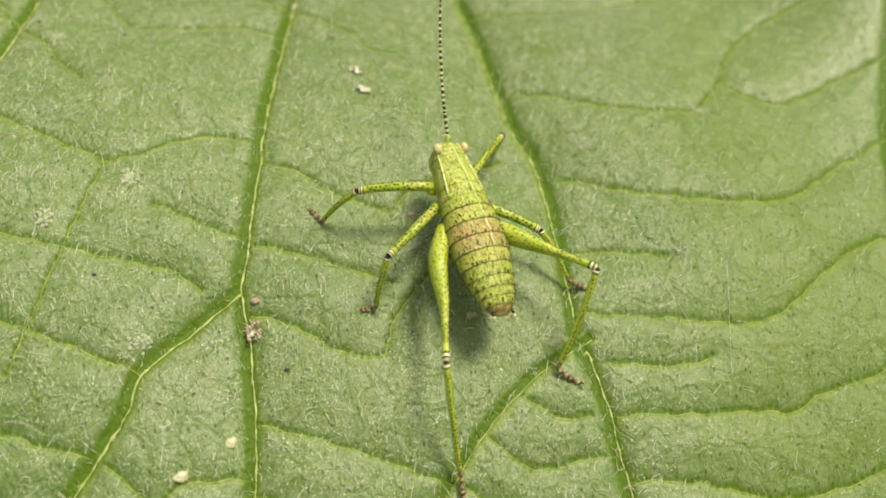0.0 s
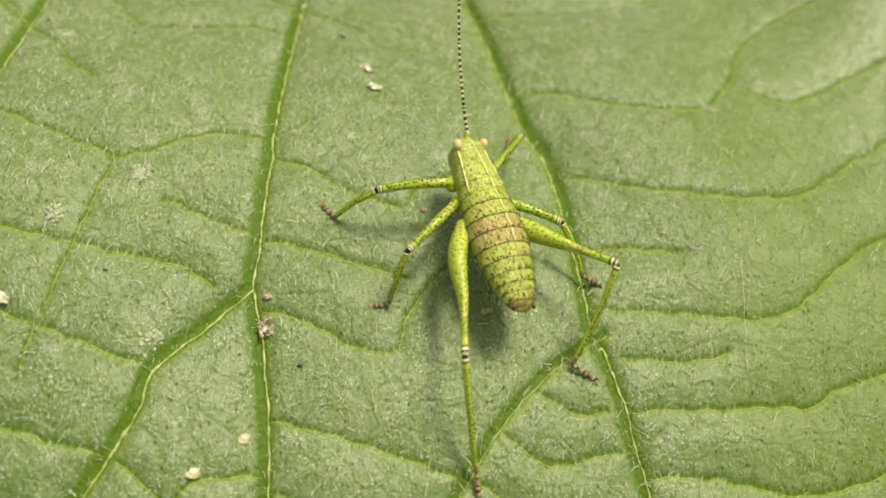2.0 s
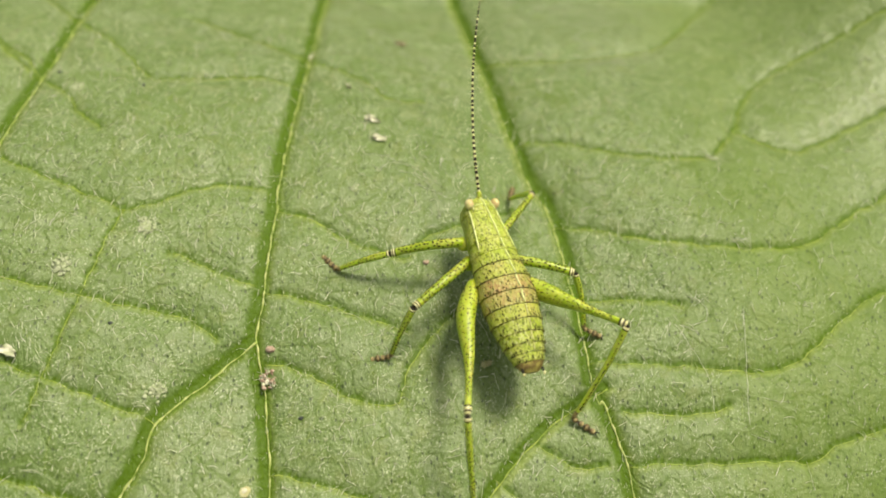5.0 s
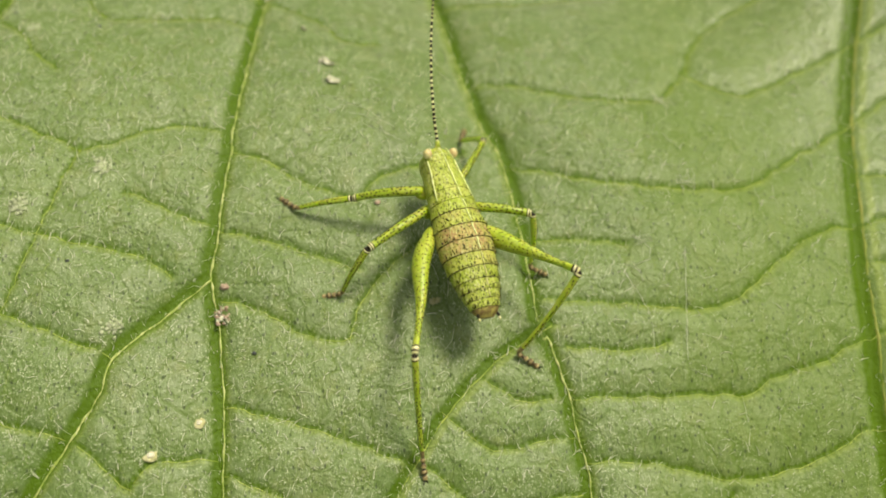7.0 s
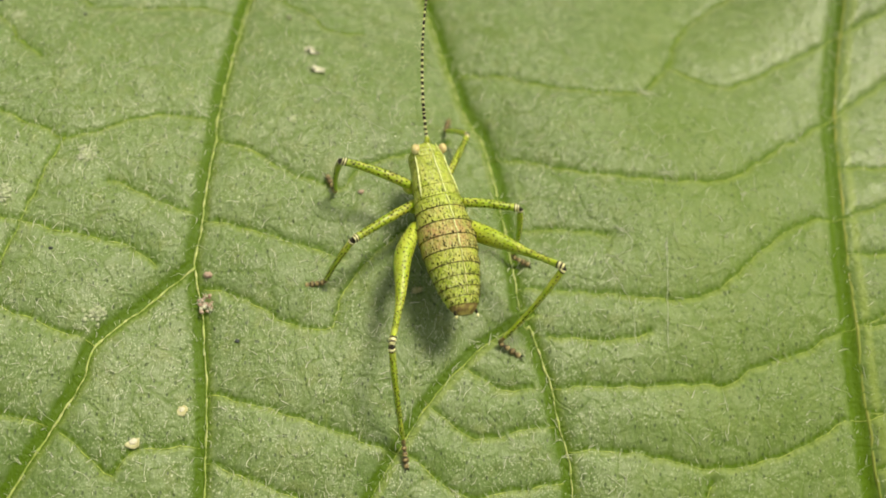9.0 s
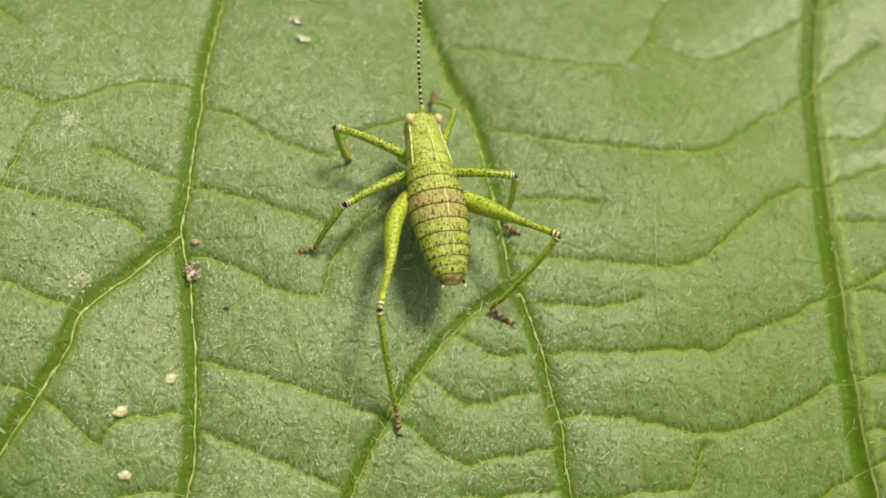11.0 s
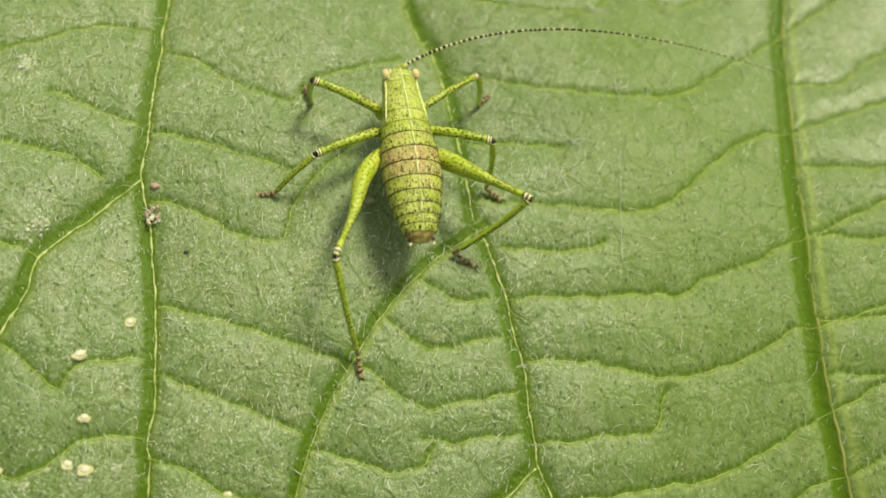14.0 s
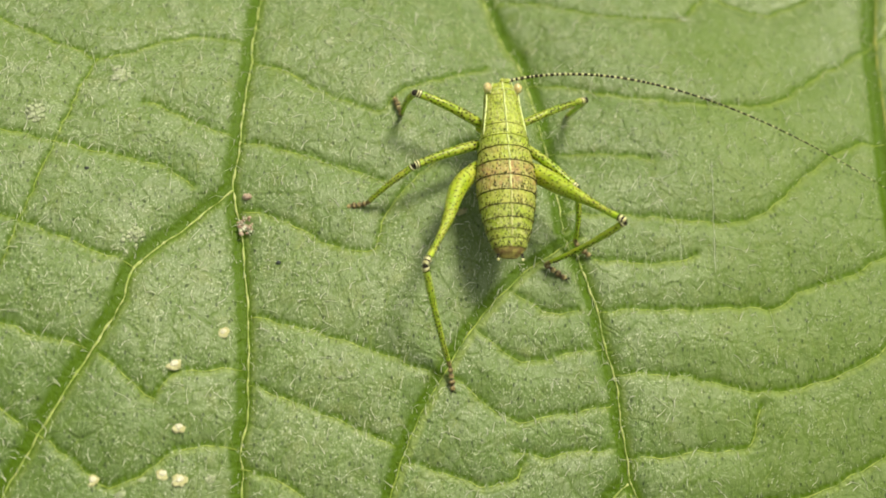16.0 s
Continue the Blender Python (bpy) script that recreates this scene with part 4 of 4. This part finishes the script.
def build_insect():
    insect = thing("katydid_nymph", "young bright green katydid with black dots, standing on the leaf", "insect")
    sections = []
    for y in (3.0, 2.97, 2.9, 2.8, 2.68, 2.55, 2.42, 2.30):
        w, a, b = form(y)
        sections.append((Vector((0, y, 0)), X, ZUP, w, a, b, 0))
    head = part("head", rings(bmesh.new(), sections, 24), SKIN, insect, "green head with pale lines")
    for side in (-1, 1):
        bm = bmesh.new()
        part("eye", blob(bm, (side * 0.60, 2.66, 0.36), (0.17, 0.21, 0.20), 0.05, side, 3), EYE, head, "rounded buff eye")
        bm = bmesh.new()
        part("cheek_line", tube(bm, [Vector((side * (0.36 + 0.03 * k), 2.92 - 0.1 * k, form(2.92 - 0.1 * k)[1] * (0.86 - 0.03 * k))) for k in range(6)], 0.024, 6), CREAM, head)
    bm = bmesh.new()
    part("brow_band", tube(bm, [Vector((0.1 * k, 2.60 - 0.01 * abs(k), 0.505 - 0.004 * k * k)) for k in range(-5, 6)], 0.018, 6), CREAM, head)
    bm = bmesh.new()
    part("brow_line", tube(bm, [Vector((0, 3.01 - 0.1 * k, form(3.0 - 0.1 * k)[1] + 0.012)) for k in range(7)], [0.03, 0.03, 0.028, 0.03, 0.026, 0.028, 0.028], 6), CREAM, head)
    shield = part("pronotum", shell(2.42, 1.0, (0, 1), 0.02, 28, 12), [SKIN, SKIN], insect, "green saddle-shaped neck shield with pale side lines")
    for k in range(3):
        ring_marks(2.3 - 0.43 * k, 1.9 - 0.43 * k, 40 + k, shield, 0.55, 0.75)
    ring_marks(1.02, 0.5, 51, part("thorax_plate", shell(1.02, 0.50, (0, 1)), [SKIN, SKIN], insect), 0.8, 0.85)
    ring_marks(0.51, 0.0, 52, part("thorax_plate", shell(0.51, 0.0, (0, 1)), [SKIN, SKIN_RIM], insect), 0.9, 0.9)
    cuts = [0.01, -0.62, -1.22, -1.80, -2.35, -2.83, -3.24, -3.58, -3.88]
    skins = [SKIN_TAN, SKIN_BROWN, SKIN_BROWN, SKIN_TAN, SKIN_REAR, SKIN_REAR, SKIN_REAR, SKIN_REAR]
    for a, b, skin in zip(cuts, cuts[1:], skins):
        belt = part("abdomen_ring", shell(a + 0.015, b, (0, 1), 0.032), [skin, SKIN_RIM], insect,
             "reddish brown belly ring with dark edge" if skin is SKIN_BROWN else "dotted green belly ring with dark edge")
        ring_marks(a, b, int(-a * 100), belt, 0.95, 1.1)
    part("tail_plate", shell(-3.87, -4.2, (0, 0), 0.0), [TAIL_BROWN], insect, "small brown tail plate")
    for side in (-1, 1):
        bm = bmesh.new()
        part("cercus", tube(bm, [Vector((side * 0.36, -3.95, 0.05)), Vector((side * 0.46, -4.12, 0.08)), Vector((side * 0.46, -4.28, 0.12))], [0.07, 0.06, 0.03], 8), BLACK, insect,
             "short dark tail feeler")
        bm = bmesh.new()
        part("cercus_tip", blob(bm, (side * 0.46, -4.30, 0.12), (0.05, 0.07, 0.05), 0.1, side), PALE, insect)
        line = []
        for y in np.linspace(2.42, 0.62, 12):
            w, a, b = form(y)
            line.append(Vector((side * w * 0.905, y, a * 0.47)))
        bm = bmesh.new()
        part("side_line", tube(bm, line, [0.028 + 0.012 * math.sin(1.3 * k) ** 2 if k < 10 else 0.018 for k in range(12)], 6), CREAM, insect, "pale cream side line")
    # broken cream line down the back
    for a, b in [(2.40, 1.06), (0.98, 0.56), (0.46, 0.06)] + [(p - 0.02, q + 0.04) for p, q in zip(cuts[:7], cuts[1:8])]:
        line = []
        for y in np.linspace(a, b, 6):
            line.append(Vector((0.012 * math.sin(9 * y), y, form(y)[1] * (1.0 + 0.045 * ((a - y) / (a - b)) ** 2) + 0.008)))
        bm = bmesh.new()
        part("back_line", tube(bm, line, [0.028, 0.036, 0.032, 0.038, 0.034, 0.03], 6), CREAM if b > -1.9 else BACK_PALE, insect)
    for side in (-1, 1):
        for y, z in ((1.5, -0.75), (0.7, -0.8), (-0.25, -0.7)):
            bm = bmesh.new()
            part("hip", blob(bm, (side * 0.62, y, z), (0.34, 0.30, 0.28), 0.15, y), SKIN_PLAIN, insect)
    # antenna: a slowly curving row of dark and pale rings
    heading, p = 0.0, Vector((0, 0, 0))
    rng = np.random.default_rng(33)
    bm = bmesh.new()
    sections, reach = [], 16.0
    s, left, dark = 0.0, 7, False
    while s < reach:
        gap = 0.047
        heading = radians(61) * (1 - math.exp(-s / 9.0))
        way = Vector((math.sin(heading), math.cos(heading), 0))
        r = 0.056 * (1 - s / reach) ** 1.1 + 0.010 + (0.04 if s < 0.28 else 0.0)
        sections.append((p.copy(), Vector((way.y, -way.x, 0)), ZUP.copy(), r, r, r, 0 if s < 0.28 else 1 if dark else 2))
        p = p + way * gap
        s += gap
        left -= 1
        if left == 0:
            # pale rings rule near the head, dark ones farther out
            dark = not dark
            u = min(1.0, s / 7.0)
            left = int(2.4 + rng.uniform(0, 1.2) + rng.uniform(0, 3.0) * u * u) if dark else (2 if rng.random() > 0.6 * u else 1)
    part("scape", blob(bmesh.new(), (0.04, 2.98, 0.26), (0.13, 0.17, 0.12), 0.12, 2.0), SKIN, insect, "stout green base joint of the feeler")
    antenna = part("antenna", rings(bm, sections, 8), [SKIN, BLACK, FEELER_PALE], insect, "long thread-like feeler ringed black and pale")
    legs = {}
    for name, kind in (("LF", "fore"), ("LM", "middle"), ("LH", "hind_left"), ("RF", "fore_right"), ("RM", "middle"), ("RH", "hind_right")):
        legs[name] = (kind, build_leg(kind, insect))
    return insect, antenna, legs


INSECT, ANTENNA, LEGS = build_insect()

# seconds; place of the body in millimetres; pitch, roll and heading in degrees
BODY = [(0, -0.84, 0.66, 2.84, 5, 20, 18.2), (1, -0.70, 0.60, 2.83, 5, 20, 18.1), (3.5, -0.50, 0.62, 2.81, 5, 20, 17.6), (6, -0.04, 0.23, 2.77, 5, 20, 17.2),
        (7, 0.17, 0.05, 2.75, 5, 19, 17.4), (8.5, 0.25, -0.15, 2.73, 5, 16, 14.7), (11, 0.27, -0.41, 2.69, 5, 10, 9.6), (12.5, 0.63, -0.68, 2.64, 5, 6, 7.8),
        (13, 0.70, -0.80, 2.63, 5, 5, 7.6), (14.5, 0.82, -1.06, 2.60, 5, 3, 5.3), (15.5, 0.87, -1.05, 2.57, 5, 0, 2.1), (16, 0.95, -1.09, 2.56, 5, -1, 0.5)]
HIPS = {"LF": (-0.72, 1.5, -0.55), "LM": (-0.78, 0.7, -0.6), "LH": (-0.94, -0.22, -0.5), "RF": (0.72, 1.5, -0.55), "RM": (0.78, 0.7, -0.6), "RH": (0.82, -0.25, -0.5)}
# seconds; where the knee points to, where the tibia ends, where the foot ends, in millimetres
STEPS = {
    "LF": [
        (0, (-4.85, 1.71, 2.47), (-6.32, 1.44, 0.36), (-7.0, 2.24, 0.1)),
        (6, (-4.42, 1.35, 2.48), (-6.32, 1.44, 0.36), (-7.0, 2.24, 0.1)),
        (7, (-4.1, 1.24, 2.48), (-6.32, 1.44, 0.36), (-7.0, 2.24, 0.1)),
        (7.75, (-4.1, 1.24, 2.48), (-6.32, 1.44, 0.36), (-7.0, 2.24, 0.1)),
        (8.25, (-3.75, 1.84, 2.51), (-4.16, 1.78, 0.44), (-4.71, 2.99, 0.19)),
        (8.5, (-3.75, 1.84, 2.51), (-4.16, 1.78, 0.44), (-4.71, 2.99, 0.19)),
        (10.5, (-3.35, 1.82, 2.51), (-2.74, 1.79, 0.47), (-3.12, 3.06, 0.23)),
        (11, (-3.35, 1.82, 2.51), (-2.74, 1.79, 0.47), (-3.12, 3.06, 0.23)),
        (12.5, (-3.02, 1.58, 2.51), (-2.74, 1.79, 0.47), (-3.12, 3.06, 0.23)),
        (14.5, (-2.72, 1.33, 2.5), (-2.74, 1.79, 0.47), (-3.12, 3.06, 0.23)),
        (16, (-2.43, 1.35, 2.5), (-2.74, 1.79, 0.47), (-3.12, 3.06, 0.23)),
    ],
    "LM": [
        (0, (-3.79, -1.01, 2.57), (-4.16, -2.2, 0.21), (-4.92, -2.23, -0.07)),
        (6, (-3.38, -1.19, 2.56), (-4.16, -2.2, 0.21), (-4.92, -2.23, -0.07)),
        (7, (-3.31, -1.29, 2.55), (-4.16, -2.2, 0.21), (-4.92, -2.23, -0.07)),
        (8.5, (-3.17, -1.35, 2.55), (-4.16, -2.2, 0.21), (-4.92, -2.23, -0.07)),
        (11, (-3.16, -1.36, 2.55), (-4.16, -2.2, 0.21), (-4.92, -2.23, -0.07)),
        (12.5, (-2.87, -1.52, 2.54), (-4.16, -2.2, 0.21), (-4.92, -2.23, -0.07)),
        (14.5, (-2.8, -1.64, 2.53), (-4.16, -2.2, 0.21), (-4.92, -2.23, -0.07)),
        (16, (-2.78, -1.59, 2.54), (-4.16, -2.2, 0.21), (-4.92, -2.23, -0.07)),
    ],
    "LH": [
        (0, (-2.0, -5.41, 3.37), (-0.93, -8.54, -0.83), (-0.76, -9.48, -1.33)),
        (6, (-1.64, -5.59, 3.34), (-0.93, -8.54, -0.83), (-0.76, -9.48, -1.33)),
        (7, (-1.6, -5.72, 3.31), (-0.93, -8.54, -0.83), (-0.76, -9.48, -1.33)),
        (8.5, (-1.68, -5.75, 3.31), (-0.93, -8.54, -0.83), (-0.76, -9.48, -1.33)),
        (11, (-2.01, -5.85, 3.29), (-0.93, -8.54, -0.83), (-0.76, -9.48, -1.33)),
        (12.5, (-1.92, -5.99, 3.27), (-0.93, -8.54, -0.83), (-0.76, -9.48, -1.33)),
        (14.5, (-2.1, -6.13, 3.24), (-0.93, -8.54, -0.83), (-0.76, -9.48, -1.33)),
        (16, (-2.38, -6.12, 3.24), (-0.93, -8.54, -0.83), (-0.76, -9.48, -1.33)),
    ],
    "RF": [
        (0, (0.93, 5.03, 1.59), (1.03, 5.62, -0.63), (1.46, 7.08, -1.29)),
        (6, (1.73, 4.57, 1.46), (1.03, 5.62, -0.63), (1.46, 7.08, -1.29)),
        (7, (1.72, 4.43, 1.49), (1.03, 5.62, -0.63), (1.46, 7.08, -1.29)),
        (8.5, (1.8, 4.33, 1.5), (1.03, 5.62, -0.63), (1.46, 7.08, -1.29)),
        (11, (1.97, 4.14, 1.5), (1.03, 5.62, -0.63), (1.46, 7.08, -1.29)),
        (11.75, (1.97, 4.14, 1.5), (1.03, 5.62, -0.63), (1.46, 7.08, -1.29)),
        (12.25, (3.67, 2.84, 1.66), (4.39, 2.53, -0.26), (5.14, 3.3, -0.43)),
        (12.5, (3.67, 2.84, 1.66), (4.39, 2.53, -0.26), (5.14, 3.3, -0.43)),
        (14.5, (3.95, 2.25, 1.79), (4.39, 2.53, -0.26), (5.14, 3.3, -0.43)),
        (16, (4.2, 1.76, 1.89), (4.39, 2.53, -0.26), (5.14, 3.3, -0.43)),
    ],
    "RM": [
        (0, (2.39, 0.61, 2.37), (3.56, -0.81, 0.2), (4.28, -1.04, -0.03)),
        (6, (3.1, 0.6, 2.31), (3.56, -0.81, 0.2), (4.28, -1.04, -0.03)),
        (7, (3.24, 0.47, 2.32), (3.56, -0.81, 0.2), (4.28, -1.04, -0.03)),
        (8.5, (3.46, 0.15, 2.35), (3.56, -0.81, 0.2), (4.28, -1.04, -0.03)),
        (11, (3.49, 0.04, 2.37), (3.56, -0.81, 0.2), (4.28, -1.04, -0.03)),
        (12.5, (3.86, -0.35, 2.41), (3.56, -0.81, 0.2), (4.28, -1.04, -0.03)),
        (13, (3.86, -0.35, 2.41), (3.56, -0.81, 0.2), (4.28, -1.04, -0.03)),
        (14.5, (4.07, -1.22, 2.47), (4.74, -2.15, 0.24), (5.13, -2.47, -0.01)),
        (15.0, (4.07, -1.22, 2.47), (4.74, -2.15, 0.24), (5.13, -2.47, -0.01)),
        (16, (3.83, -2.38, 2.47), (4.15, -3.59, 0.1), (4.82, -4.05, -0.2)),
    ],
    "RH": [
        (0, (4.16, -1.6, 3.79), (2.88, -4.51, -0.04), (3.9, -5.05, -0.36)),
        (6, (4.85, -2.13, 3.79), (2.88, -4.51, -0.04), (3.9, -5.05, -0.36)),
        (7, (4.93, -2.29, 3.79), (2.88, -4.51, -0.04), (3.9, -5.05, -0.36)),
        (8.5, (4.95, -2.59, 3.77), (2.88, -4.51, -0.04), (3.9, -5.05, -0.36)),
        (11, (4.75, -2.92, 3.74), (2.88, -4.51, -0.04), (3.9, -5.05, -0.36)),
        (12.5, (4.92, -3.33, 3.7), (2.88, -4.51, -0.04), (3.9, -5.05, -0.36)),
        (14.5, (4.88, -3.98, 3.61), (2.88, -4.51, -0.04), (3.9, -5.05, -0.36)),
        (16, (4.7, -4.32, 3.56), (2.88, -4.51, -0.04), (3.9, -5.05, -0.36)),
    ],
}
# seconds; heading, rise and roll of the antenna against the body, in degrees
FEELER = [(0, 12, 32, 30), (2.5, 9, 27, 30), (6.5, 6, 24, 30), (8, 12, 31, 27), (11, 12, 32, 30), (13.2, 9, 30, 28), (13.5, 3, 28, 26), (13.7, 0, 26, 24), (13.8, -9, 22, 20), (13.9, -33, 18, 14), (14.0, -63, 15, 8),
          (14.1, -74, 13, 4), (14.5, -82, 12, 2), (15.5, -81, 11, 2), (16, -77, 10, 4)]


def between(rows, t):
    rows = np.array(rows, float)
    return [float(np.interp(t, rows[:, 0], rows[:, k])) for k in range(1, rows.shape[1])]


def aimed(place, way, up):
    """A pose at place (mm) whose y axis points along way and whose z axis leans to up."""
    y = way.normalized()
    x = y.cross(up).normalized()
    z = x.cross(y)
    m = Matrix((x, y, z)).transposed().to_4x4()
    m.translation = place * MM
    return m


def motions():
    times = [k * 0.5 for k in range(33)] + [7.75, 8.25, 11.75, 12.25, 13.2, 13.7, 13.8, 13.9, 14.1]
    times = sorted(times)
    bodies = {}
    for t in times:
        x, y, z, rx, ry, rz = between(BODY, t)
        bodies[t] = pose(x * MM, y * MM, z * MM, rx, ry, rz)
    walk(INSECT, [(t, bodies[t]) for t in times])
    walk(ANTENNA, [(t, pose(0.03 * MM, 2.95 * MM, 0.29 * MM) @ pose(0, 0, 0, 0, 0, h) @ pose(0, 0, 0, e, 0, 0) @ pose(0, 0, 0, 0, r, 0))
                   for t in times for h, e, r in [between(FEELER, t)]])
    for name, (kind, (femur, tibia, foot, claws, spines)) in LEGS.items():
        f, g, _ = LEG_SIZES[kind]
        hip = Vector(HIPS[name])
        rows = {k: [] for k in (femur, tibia, foot, *claws, spines)}
        flat = [(t, *a, *b, *c) for t, a, b, c in STEPS[name]]
        for t in times:
            v = between(flat, t)
            back = bodies[t].inverted()
            knee, ankle, toe = ((back @ (Vector(v[k : k + 3]) * MM)) / MM for k in (0, 3, 6))
            reach = ankle - hip
            d = min(max(reach.length, abs(f - g) + 0.05), f + g - 0.02)
            line = reach.normalized()
            ankle = hip + line * d
            a = (f * f - g * g + d * d) / (2 * d)
            out = knee - hip
            out = (out - line * out.dot(line)).normalized()
            bend = hip + line * a + out * math.sqrt(max(f * f - a * a, 0.0))
            m = aimed(hip, bend - hip, ZUP if abs((bend - hip).normalized().z) < 0.9 else Y)
            inside = m.inverted()
            rows[femur].append((t, m))
            shank = inside @ aimed(bend, ankle - bend, bend - hip)
            rows[tibia].append((t, shank))
            rows[spines].append((t, shank))
            sole = inside @ aimed(ankle, toe - ankle, ZUP)
            rows[foot].append((t, sole))
            for claw in claws:
                rows[claw].append((t, sole))
        for ob, some in rows.items():
            walk(ob, some)


motions()
